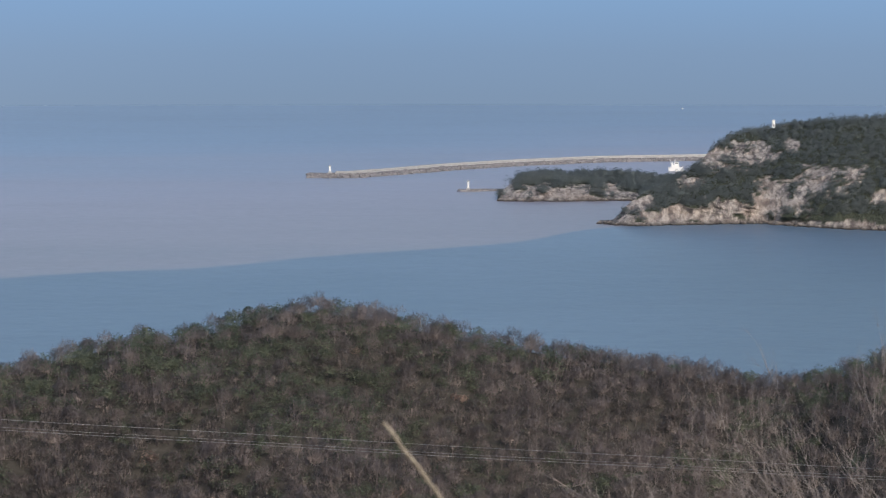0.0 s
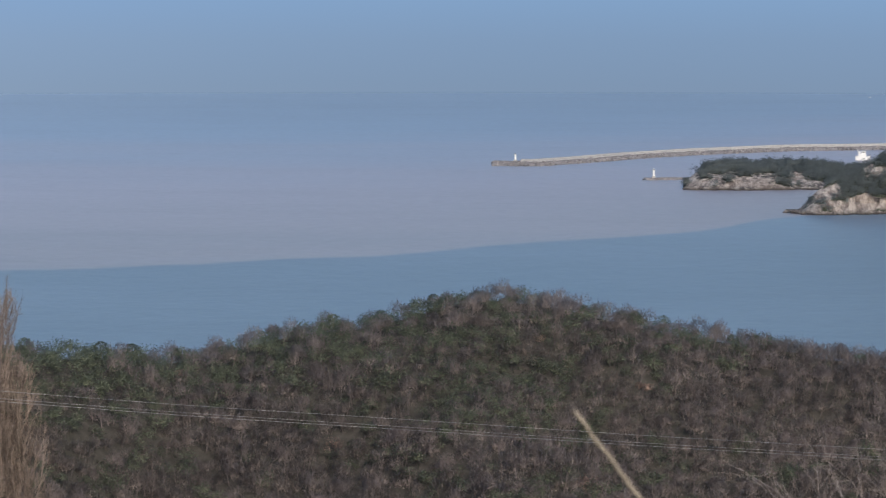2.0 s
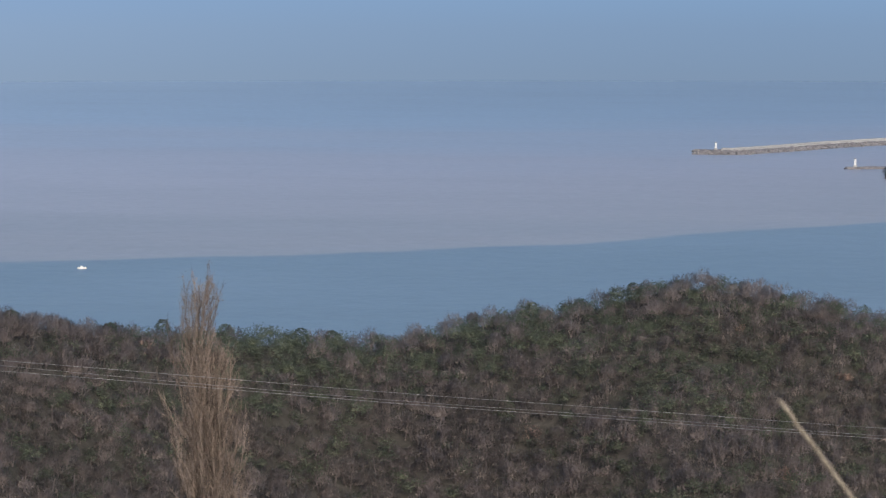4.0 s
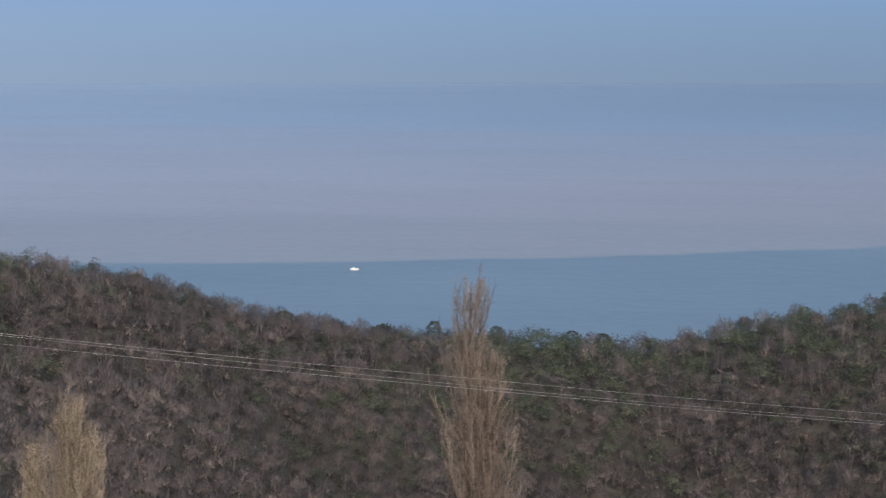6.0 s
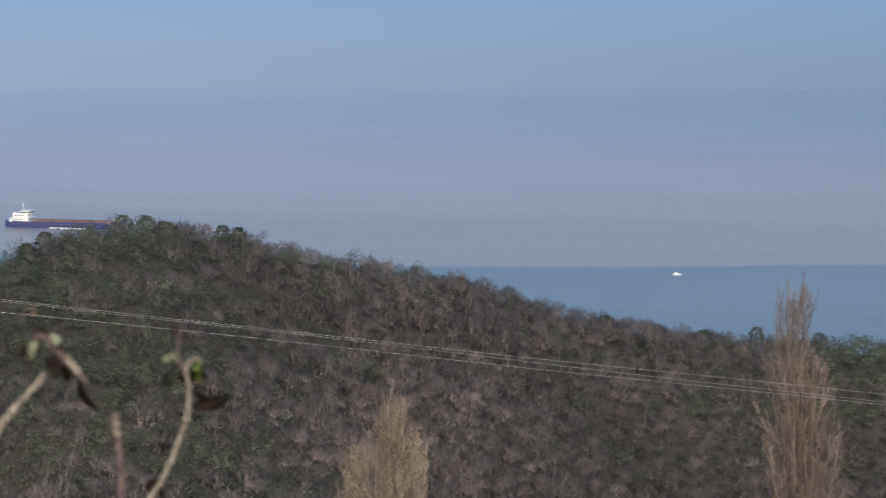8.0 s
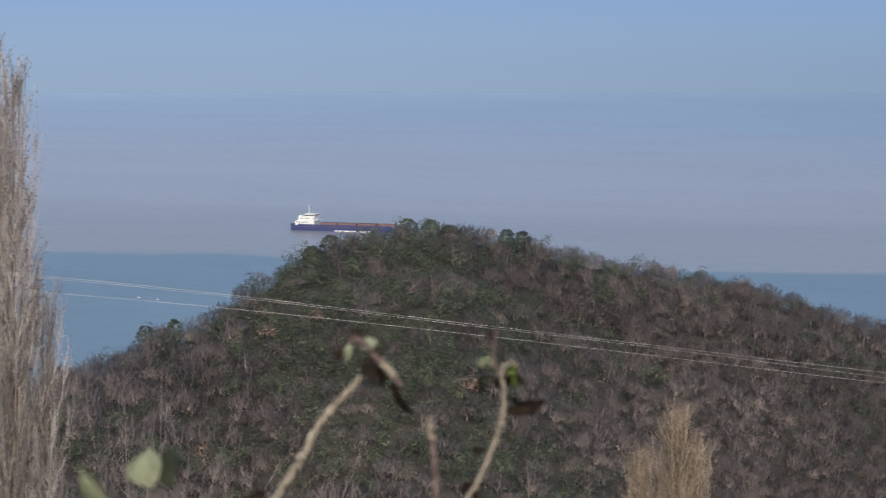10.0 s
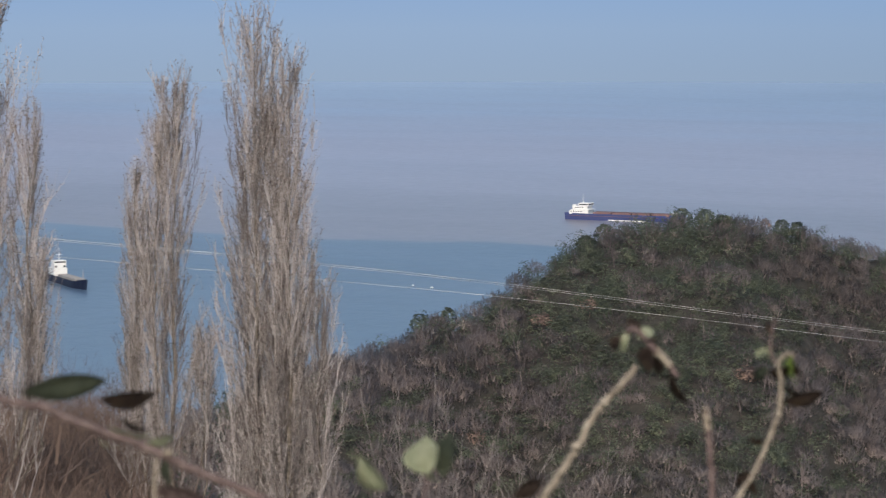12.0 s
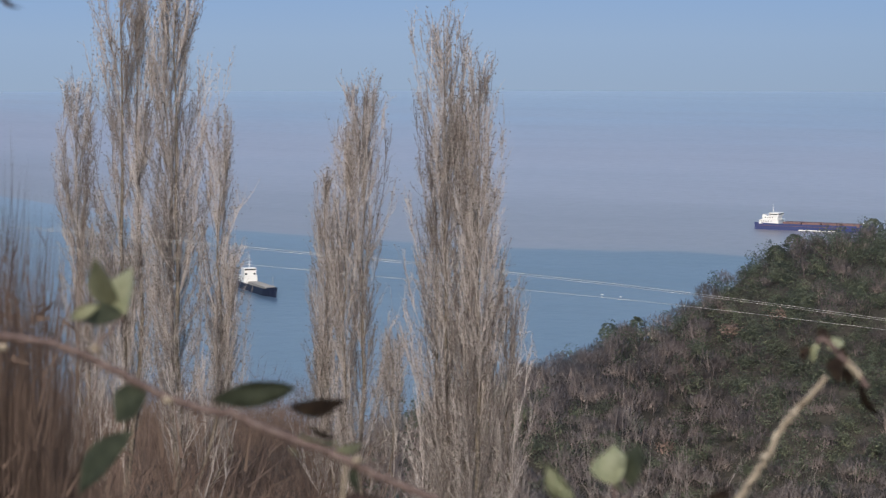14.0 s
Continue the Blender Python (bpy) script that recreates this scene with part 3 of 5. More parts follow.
# ---- the rocky cape, the lower headland and the harbour works ----
def coast(name, az0, az1, shore, top_el, depth, cliffs, label, seed, steps=150, tall=1.0):
    """A rocky foreland: from the waterline up cliffs and terraces to its skyline, then down behind. cliffs: (bearing, rise, half width, half rise) of bare faces."""
    gen = np.random.default_rng(seed)
    az = np.linspace(az0, az1, steps)
    rows = np.concatenate([np.linspace(0, 0.16, 22), np.linspace(0.175, 1, 54), np.linspace(1.06, 2.0, 14)])
    A, S = np.meshgrid(az, rows, indexing='ij')
    d0, run = shore(A), depth(A)
    zt = np.maximum(EYE + (d0 + run) * np.tan(np.radians(top_el(A))) - 2.2 * tall, 1.0)
    front = np.clip(S, 0, 1)
    z = zt * (0.36 * np.clip(front / 0.14, 0, 1) ** 0.8 + 0.64 * np.clip((front - 0.14) / 0.86, 0, 1) ** 0.85)
    rise = z + 0.073 * run * front
    bare = np.zeros_like(z)
    R = d0 + run * S
    x, y = -np.sin(np.radians(A)) * R, np.cos(np.radians(A)) * R
    n1, n2, n3 = np.zeros_like(z), np.zeros_like(z), np.zeros_like(z)
    for i in range(A.shape[0]):
        for k in range(A.shape[1]):
            p = Vector((x[i, k], y[i, k], z[i, k] * 1.3))
            n1[i, k] = noise.noise(p / 38)
            n2[i, k] = noise.noise(p / 13)
            n3[i, k] = noise.noise(p / 5)
    for ca, cr, wa, wr in cliffs:
        q = ((A - ca) / wa) ** 2 + ((rise - cr) / wr) ** 2
        bare = np.maximum(bare, np.clip((1.3 + 1.7 * n2 + 1.5 * n3 - q) * 3, 0, 1))
    bare = np.maximum(bare, np.clip((3.8 + 6 * n2 - rise) / 1.5, 0, 1))
    # bare faces are steeper and more broken: they stand back in clefts and ledges
    amp = np.clip(rise / 7, 0.15, 1)
    R2 = R + (n1 * 15 + n2 * 6 * (0.6 + bare) + (0.4 - np.abs(n2)) * 6 * bare + n3 * 3.0 * bare) * amp * np.clip(run / 100, 0.3, 1)
    x, y = -np.sin(np.radians(A)) * R2, np.cos(np.radians(A)) * R2
    z = z + (n1 * 3 + n3 * 1.5 * bare) * np.clip(z / 12, 0, 1)
    z[:, 0] = -2.0
    z = np.where(S > 1, zt * (1 - np.maximum(S - 1, 0) ** 1.6), z)
    z[:, -1] = -3.0
    z[0, :] = np.minimum(z[0, :], -1)
    v = np.stack([x, y, z], -1).reshape(-1, 3)
    n, k = A.shape
    i = np.arange(n - 1)[:, None] * k
    j = np.arange(k - 1)[None, :]
    q = np.stack([i + j, i + k + j, i + k + j + 1, i + j + 1], -1).reshape(-1, 4)
    t = np.concatenate([q[:, [0, 1, 2]], q[:, [0, 2, 3]]])
    tagged(link_mesh(name, tri_mesh(name, v, t, bare.reshape(-1)), ROCK), label, "cliff", kind="structure")
    # fallen blocks along the foot
    rocks = Soup()
    for _ in range(int(steps * 1.6)):
        i = gen.integers(2, n - 2)
        p = v.reshape(n, k, 3)[i, gen.integers(0, 4)]
        c, ct = block(gen)
        c = (c - c.mean(0)) / np.abs(c).max() * gen.uniform(0.8, 3.2) * (1.3, 1.0, 0.8)
        rocks.add(c + (p[0] + gen.normal() * 2, p[1] - gen.uniform(0, 5), gen.uniform(0.0, 1.2)), ct, 1.0)
    tagged(link_mesh(name + "_boulders", rocks.mesh(name + "_boulders"), ROCK), "fallen pale boulders at the foot of the cliffs", "boulders", kind="stuff")
    # scrub wherever the rock is not bare
    soup = Soup()
    P = v.reshape(n, k, 3)
    for _ in range(int(steps * 26)):
        i, f = gen.integers(1, n - 2), gen.uniform(0.03, 0.18) if gen.uniform() < 0.25 else gen.uniform(0.1, 1.12)
        j = int(np.searchsorted(rows, f))
        if bare[i, j] > 0.35 or P[i, j][2] < 2.5:
            continue
        p = P[i, j] + (P[i + 1, j] - P[i, j]) * gen.uniform() + (P[i, j + 1] - P[i, j]) * gen.uniform()
        plant(soup, FAR_KINDS[gen.integers(3)], p[0], p[1], p[2] - 1.0, gen.uniform(0.6, 1.25) * tall, 0.5 + 0.2 * n1[i, j] + gen.uniform(-0.25, 0.25), gen)
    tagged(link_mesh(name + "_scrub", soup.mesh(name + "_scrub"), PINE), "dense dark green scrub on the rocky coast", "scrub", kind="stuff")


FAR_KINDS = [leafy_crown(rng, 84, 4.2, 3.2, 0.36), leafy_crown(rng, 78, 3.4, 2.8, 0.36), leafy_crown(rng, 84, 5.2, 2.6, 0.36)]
coast("headland", -0.86, -4.2, curve([(-5, 2990), (-2.8, 2984), (-1.8, 2968), (-0.9, 2975), (0, 3000)], 0.08),
      curve([(-5, -3.41), (-3.6, -3.45), (-2.7, -3.41), (-2.1, -3.41), (-1.6, -3.39), (-1.25, -3.45), (-1.0, -3.56), (-0.9, -3.68), (0, -3.8)], 0.06),
      curve([(-5, 130), (-1.6, 110), (-0.9, 40), (0, 20)], 0.06),
      [(-1.8, 6.0, 0.95, 6.0), (-1.02, 9, 0.16, 10), (-2.65, 8, 0.14, 8), (-1.4, 7, 0.12, 4)],
      "low headland with pale cliffs and dark scrub", 3, 150, 1.25)
coast("cape", -2.46, -11.5, curve([(-12, 2650), (-7.0, 2671), (-6.2, 2683), (-5.1, 2729), (-4, 2715), (-3.0, 2700), (-2.5, 2722), (0, 2730)], 0.08),
      curve([(-12, -2.2), (-7.0, -2.46), (-6.0, -2.52), (-5.5, -2.58), (-5.0, -2.68), (-4.6, -2.76), (-4.4, -2.87), (-4.2, -3.02), (-4.0, -3.25), (-3.5, -3.56), (-3.2, -3.68), (-2.95, -3.83), (-2.75, -4.07), (-2.6, -4.14), (0, -4.18)], 0.05),
      curve([(-12, 240), (-6, 200), (-4.6, 160), (-4.0, 90), (-3.2, 50), (-2.6, 18), (0, 8)], 0.1),
      [(-4.63, 11, 0.81, 9), (-5.21, 21, 0.33, 12), (-3.91, 8, 0.5, 6), (-3.1, 12, 0.2, 10), (-2.75, 5, 0.35, 5), (-4.72, 56, 0.48, 9), (-4.31, 51, 0.17, 8), (-5.52, 63, 0.10, 6),
       (-6.0, 38, 0.32, 10), (-6.5, 42, 0.22, 7), (-5.7, 28, 0.14, 7), (-6.9, 23, 0.14, 5), (-6.5, 3, 0.6, 2.5), (-3.87, 32, 0.22, 5), (-8.6, 30, 0.6, 12), (-10, 22, 0.5, 12)],
      "rocky cape with pale cliffs and dark scrub", 5, 300)


def mole(name, ends, wide, tall, label, seed, block, crown):
    """A rubble mole: a stone mound with a concrete crown wall, along bearings and distances."""
    gen = np.random.default_rng(seed)
    top = thing(name, spot(*ends[0]), label, "breakwater")
    org = np.array(spot(*ends[0]))
    pts = np.array([spot(*e) for e in ends])
    seg = np.linalg.norm(np.diff(pts, axis=0), axis=1)
    s = np.concatenate([[0], np.cumsum(seg)])
    fine = np.linspace(0, s[-1], int(s[-1] / 6) + 2)
    line = np.stack([np.interp(fine, s, pts[:, k]) for k in range(3)], 1)
    tang = np.gradient(line, axis=0)
    tang /= np.linalg.norm(tang, axis=1)[:, None]
    side = np.stack([-tang[:, 1], tang[:, 0], 0 * tang[:, 0]], 1)
    if side[len(side) // 2] @ line[len(line) // 2] < 0:
        side = -side          # side points away from the camera
    prof = [(-1.0, -2.0), (-0.55, tall * 0.62), (-0.32, tall * 0.7), (0.3, tall * 0.75), (0.6, tall * 0.9), (1.1, -2.0)]
    v = np.concatenate([(line + side * a * wide + [0, 0, b] + gen.normal(size=line.shape) * 0.25 - org)[:, None] for a, b in prof], 1)
    n, k = len(line), len(prof)
    i = np.arange(n - 1)[:, None] * k
    j = np.arange(k - 1)[None, :]
    q = np.stack([i + j, i + k + j, i + k + j + 1, i + j + 1], -1).reshape(-1, 4)
    t = np.concatenate([q[:, [0, 1, 2]], q[:, [0, 2, 3]], [[0, 1, 2], [0, 2, 3], [0, 3, 4], [0, 4, 5]]])
    link_mesh("mound", tri_mesh("mound", v.reshape(-1, 3), t), ARMOUR, top)
    # rough armour stones along the foot and over the head
    rocks = Soup()
    ico = bmesh.new()
    bmesh.ops.create_icosphere(ico, subdivisions=1, radius=1.0)
    iv = np.array([w.co[:] for w in ico.verts])
    it = np.array([[w.index for w in f.verts] for f in ico.faces])
    ico.free()
    for _ in range(int(s[-1] / 1.6)):
        head = gen.uniform() < 0.25
        m = gen.integers(0, max(2, min(n, 9))) if head else gen.integers(0, n)
        off = gen.uniform(-1.0, 0.9) if head else -gen.uniform(0.45, 1.0)
        h = max(0.0, tall * 0.62 * (1 - max(0, abs(off) - 0.5) / 0.5))
        p = line[m] + side[m] * off * wide + tang[m] * gen.uniform(-3, 3) + [0, 0, h] - org
        rocks.add(iv * gen.uniform(0.6, 1.0, (len(iv), 1)) * gen.uniform(0.7, 1.0, 3) * block + p, it, 0.5)
    link_mesh("rubble_armour", rocks.mesh("rubble_armour"), ARMOUR, top)["kind"] = "stuff"
    if crown:
        prof = [(0.02, tall * 0.6), (0.02, tall), (0.3, tall), (0.3, tall * 1.28), (0.42, tall * 1.28), (0.42, tall * 0.6)]
        c0 = 4
        v = np.concatenate([(line[c0:] + side[c0:] * a * wide + [0, 0, b] - org)[:, None] for a, b in prof], 1)
        n, k = len(line) - c0, len(prof)
        i = np.arange(n - 1)[:, None] * k
        j = np.arange(k - 1)[None, :]
        q = np.stack([i + j, i + k + j, i + k + j + 1, i + j + 1], -1).reshape(-1, 4)
        t = np.concatenate([q[:, [0, 1, 2]], q[:, [0, 2, 3]], [[0, 1, 2], [0, 2, 3], [0, 3, 4], [0, 4, 5]]])
        link_mesh("crown_wall", tri_mesh("crown_wall", v.reshape(-1, 3), t), CONCRETE, top, "pale concrete crown wall")
    return top


mole("breakwater", [(2.13, 3300), (1.5, 3296), (0.8, 3345), (0.05, 3410), (-1.0, 3480), (-2.5, 3555), (-4.1, 3590), (-5.2, 3610)], 15, 4.2, "long rubble breakwater with a concrete crown wall", 21, 2.2, True)
mole("inner_mole", [(-0.26, 3095), (-0.6, 3100), (-0.99, 3108)], 5, 2.0, "short dark stone mole", 22, 1.2, False)


def beacon(place, tall, label):
    b = thing("harbour_beacon", place, label, "beacon", "harbour beacons")
    part("base", box(-tall * 0.2, tall * 0.2, -tall * 0.2, tall * 0.2, -0.8, tall * 0.14, 0.05), CONCRETE, b)
    part("tower", rod((0, 0, tall * 0.14), (0, 0, tall * 0.78), tall * 0.13, tall * 0.10, 16), WHITE, b)
    part("gallery", rod((0, 0, tall * 0.78), (0, 0, tall * 0.82), tall * 0.17, None, 16), WHITE, b)
    part("lantern", rod((0, 0, tall * 0.82), (0, 0, tall * 0.93), tall * 0.07, None, 12), GLASS_DARK, b)
    part("cap", rod((0, 0, tall * 0.93), (0, 0, tall), tall * 0.10, 0.02, 12), WHITE, b)


beacon(spot(1.80, 3298, 4.4), 7.0, "white harbour beacon on the breakwater's head")
beacon(spot(-0.40, 3098, 1.9), 8.0, "slender white beacon on the short mole")


def white_hut(place):
    b = thing("watch_tower", place, "small white tower on the cape's crest", "tower")
    part("wall", box(-1.0, 1.0, -1.0, 1.0, -1.0, 5.0, 0.06), WHITE, b)
    part("roof", box(-1.15, 1.15, -1.15, 1.15, 5.0, 5.3, 0.05), WHITE, b)
    part("door", box(-0.4, 0.4, -1.06, -1.0, 0.0, 1.9), GLASS_DARK, b)


white_hut(spot(-5.237, 2868, high(-2.655, 2868)))


# ---- vessels ----
def hull_bm(length, beam, deck, sheer, draft=1.5, stern=0.8, n=16):
    """A ship's hull along +x, bow forward, with flare at the bow and a bulwark."""
    bm = bmesh.new()
    rings = []
    for i in range(n + 1):
        u = i / n
        x = (u - 0.5) * length
        w = beam / 2 * (stern + (1 - stern) * min(1, u / 0.12)) * (1 - max(0, (u - 0.78) / 0.22) ** 1.8 * 0.97)
        zd = deck + sheer * max(0, (u - 0.8) / 0.2) ** 1.5 + sheer * 0.4 * max(0, (0.15 - u) / 0.15)
        fl = 0.9 - 0.45 * max(0, (u - 0.75) / 0.25)
        rake = length * 0.02 * max(0, (u - 0.85) / 0.15)
        ring = [(x - rake, -w * fl * 0.9, -draft), (x - rake * 0.5, -w * fl, 0.0), (x, -w, zd), (x, -w * 0.94, zd), (x, -w * 0.94, zd - 0.7),
                (x, w * 0.94, zd - 0.7), (x, w * 0.94, zd), (x, w, zd), (x - rake * 0.5, w * fl, 0.0), (x - rake, w * fl * 0.9, -draft)]
        rings.append([bm.verts.new(p) for p in ring])
    for a, b in zip(rings, rings[1:]):
        for k in range(10):
            bm.faces.new((a[k], a[(k + 1) % 10], b[(k + 1) % 10], b[k]))
    bm.faces.new(rings[0])
    bm.faces.new(rings[-1][::-1])
    return bm


def turn_of(az_a, d_a, az_b, d_b):
    v = spot(az_b, d_b) - spot(az_a, d_a)
    return math.degrees(math.atan2(v.y, v.x)), v.length, (spot(az_a, d_a) + spot(az_b, d_b)) / 2


def windows(parent, y_list, x0, x1, z, size, across=False):
    for y in y_list:
        if across:
            part("window", box(x0, x1, y - size / 2, y + size / 2, z, z + size * 0.9), GLASS_DARK, parent)
        else:
            part("window", box(y - size / 2, y + size / 2, x0, x1, z, z + size * 0.9), GLASS_DARK, parent)


def bulk_ship():
    turn, length, mid = turn_of(22.49, 2548, 20.62, 2515)
    s = thing("cargo_ship", mid, "blue river-sea cargo ship with red hatches and white wheelhouse", "ship", turn=turn)
    L, B = length, 12.5
    part("hull", hull_bm(L, B, 4.6, 1.2), BLUE, s)
    part("rubbing_strake", box(-L * 0.46, L * 0.3, -B / 2 - 0.12, -B / 2 + 0.05, 2.9, 3.15), RED, s)
    part("bottom_stripe", box(-L * 0.12, L * 0.2, -B / 2 - 0.1, -B / 2 + 0.05, 0.1, 0.8), WHITE, s, "pale waterline stripe")
    for i in range(4):
        x = -L * 0.26 + i * L * 0.165
        h = part("hatch", box(x, x + L * 0.15, -B * 0.4, B * 0.4, 3.8, 5.7, 0.15), RED, s)
        for k in range(5):
            part("hatch_rib", box(x + L * 0.03 * k + 0.6, x + L * 0.03 * k + 0.8, -B * 0.41, B * 0.41, 5.65, 5.85), RED, h)
    x0 = -L * 0.46
    part("deckhouse", box(x0, x0 + 14.5, -B * 0.45, B * 0.45, 3.9, 6.9, 0.2), WHITE, s)
    part("upper_deck", box(x0 + 1.5, x0 + 15.5, -B * 0.48, B * 0.48, 6.9, 7.25, 0.08), WHITE, s)
    part("accommodation", box(x0 + 3.2, x0 + 13.4, -B * 0.36, B * 0.36, 7.25, 9.6, 0.2), WHITE, s)
    w = part("wheelhouse", box(x0 + 7, x0 + 14.5, -B * 0.42, B * 0.42, 9.6, 11.9, 0.25), WHITE, s)
    part("window_band", box(x0 + 7.6, x0 + 14.1, -B * 0.42 - 0.05, -B * 0.42 + 0.1, 10.5, 11.3), GLASS_DARK, w)
    part("front_window_band", box(x0 + 14.4, x0 + 14.56, -B * 0.38, B * 0.38, 10.5, 11.3), GLASS_DARK, w)
    windows(s, [x0 + 1.5, x0 + 3.4, x0 + 5.3, x0 + 7.2, x0 + 9.1], -B * 0.45 - 0.04, -B * 0.45 + 0.1, 5.6, 0.8)
    windows(s, [x0 + 4.4, x0 + 6.2, x0 + 8.0, x0 + 9.8], -B * 0.36 - 0.04, -B * 0.36 + 0.1, 8.2, 0.8)
    part("funnel", box(x0 + 0.8, x0 + 3.4, -1.6, 1.6, 6.9, 10.4, 0.3), WHITE, s)
    part("mast", rod((x0 + 8.5, 0, 11.8), (x0 + 8.5, 0, 18.0), 0.22, 0.1), WHITE, s)
    part("yard", rod((x0 + 8.5, -2.2, 15.2), (x0 + 8.5, 2.2, 15.2), 0.1), WHITE, s)
    part("foremast", rod((L * 0.44, 0, 5.0), (L * 0.44, 0, 10.0), 0.16, 0.08), WHITE, s)
    part("forecastle_house", box(L * 0.395, L * 0.43, -2.2, 2.2, 4.4, 6.6, 0.15), WHITE, s)


def coaster():
    turn, length, mid = turn_of(30.67, 2104, 30.14, 2040)
    s = thing("coaster", mid, "small dark blue coaster with white superstructure", "ship", turn=turn)
    L, B = length, 8.6
    part("hull", hull_bm(L, B, 4.2, 2.0), NAVY, s)
    part("hatch", box(-L * 0.2, L * 0.32, -B * 0.36, B * 0.36, 3.4, 5.2, 0.15), GREYDECK, s, "long grey hatch cover")
    for k in range(9):
        part("hatch_rib", box(-L * 0.19 + k * L * 0.06, -L * 0.19 + k * L * 0.06 + 0.25, -B * 0.37, B * 0.37, 5.15, 5.35), GREYDECK, s)
    x0 = -L * 0.43
    part("deckhouse", box(x0, x0 + 11, -B * 0.47, B * 0.47, 3.5, 8.2, 0.2), WHITE, s)
    part("accommodation", box(x0 + 3, x0 + 10.4, -B * 0.42, B * 0.42, 8.2, 10.4, 0.2), WHITE, s)
    w = part("wheelhouse", box(x0 + 4.5, x0 + 10, -B * 0.45, B * 0.45, 10.4, 12.6, 0.25), WHITE, s)
    part("window_band", box(x0 + 9.9, x0 + 10.06, -B * 0.4, B * 0.4, 11.2, 12.0), GLASS_DARK, w)
    part("side_window_band", box(x0 + 5.2, x0 + 9.6, B * 0.45 - 0.1, B * 0.45 + 0.05, 11.2, 12.0), GLASS_DARK, w)
    windows(s, [-2.6, 2.5], x0 + 10.35, x0 + 10.46, 8.6, 1.2, across=True)
    part("funnel", box(x0 + 0.8, x0 + 3.6, -1.5, 1.5, 8.2, 12.2, 0.3), NAVY, s)
    part("mast", rod((x0 + 8, 0, 12.5), (x0 + 8, 0, 20.0), 0.25, 0.1), WHITE, s)
    part("yard", rod((x0 + 8, -2.0, 16.0), (x0 + 8, 2.0, 16.0), 0.12), WHITE, s)
    part("radar", box(x0 + 7.8, x0 + 8.3, -1.3, 1.3, 14.2, 14.5, 0.05), WHITE, s)
    part("foremast", rod((L * 0.4, 0, 4.5), (L * 0.4, 0, 11.5), 0.18, 0.08), GREYDECK, s)
    part("bow_rail", box(L * 0.34, L * 0.4, -B * 0.3, B * 0.3, 4.0, 5.0, 0.1), NAVY, s)


def motor_boat(place, size, turn, label, group=""):
    s = thing("motor_boat", place, label, "boat", group, turn)
    part("hull", hull_bm(size, size * 0.34, size * 0.17, size * 0.06, 0.3, 0.85, 10), WHITE, s)
    part("cabin", box(-size * 0.08, size * 0.2, -size * 0.11, size * 0.11, size * 0.1, size * 0.34, 0.05), WHITE, s)
    part("windscreen", box(size * 0.19, size * 0.21, -size * 0.1, size * 0.1, size * 0.22, size * 0.31), GLASS_DARK, s)
    part("engine", box(-size * 0.55, -size * 0.48, -size * 0.05, size * 0.05, -0.2, size * 0.22, 0.04), GLASS_DARK, s)


def harbour_tug():
    s = thing("harbour_vessel", spot(-3.70, 3400), "white workboat moored inside the harbour", "ship", turn=-8)
    part("hull", hull_bm(14, 5.5, 3.4, 1.4), WHITE, s)
    part("deckhouse", box(-4.5, 3, -2.2, 2.2, 2.8, 6.0, 0.2), WHITE, s)
    w = part("wheelhouse", box(-1.5, 2.6, -1.9, 1.9, 6.0, 8.6, 0.2), WHITE, s)
    part("window_band", box(-1.2, 2.3, -1.96, -1.8, 7.2, 8.0), GLASS_DARK, w)
    part("funnel", box(-4, -2.6, -0.8, 0.8, 6.0, 8.2, 0.2), WHITE, s)
    part("mast", rod((-1, 0, 8.5), (-1, 0, 14.0), 0.2, 0.08), WHITE, s)
    part("crane", rod((-4, 0, 6), (-6, 0, 11.0), 0.3, 0.15), WHITE, s)


bulk_ship()
coaster()
harbour_tug()
motor_boat(spot(11.87, 2165), 5.2, 200, "small white motor boat under way")
motor_boat(spot(24.95, 2057), 1.7, 185, "tiny white boat lying off the hill", "moored boats")
motor_boat(spot(24.65, 2044), 1.7, 180, "tiny white boat lying off the hill", "moored boats")
motor_boat(spot(-3.80, 4808), 3.0, 10, "distant white boat on the open sea")


# ---- power line ----
def wires():
    low_wire = curve([(-20, -8.6), (-15, -8.42), (-7, -8.218), (0, -7.905), (7, -7.44), (14, -6.80), (19.5, -6.18), (24.5, -5.63), (27.5, -5.37), (34, -4.75), (45, -3.7)], 1.2)

    def top_lift(a):
        return 0.165 + 0.0145 * min(8.0, max(0.0, a - 20))

    def mid_lift(a):      # hangs beside the low wire at first, beside the top one farther on
        f = min(1.0, max(0.0, (a - 9) / 9))
        return 0.045 + (top_lift(a) - 0.075) * f * f * (3 - 2 * f)

    lifts = (lambda a: 0.0, mid_lift, top_lift)
    for lift, spread, r in zip(lifts, (0.0, 0.3, 0.9), (0.0037, 0.0031, 0.0037)):
        pts = []
        for k in range(59):
            a = -15 + 58 * k / 58
            d = (64 + spread) / math.cos(radians(a - 22))
            pts.append(spot(a, d, high(float(low_wire(a)) + lift(a), d)))
        v, t = tube(pts, [r] * 59, 5)
        tagged(link_mesh("power_cable", tri_mesh("power_cable", v, t, smooth=True), CABLE), "thin grey overhead power cable", "cable", "overhead cables")


wires()


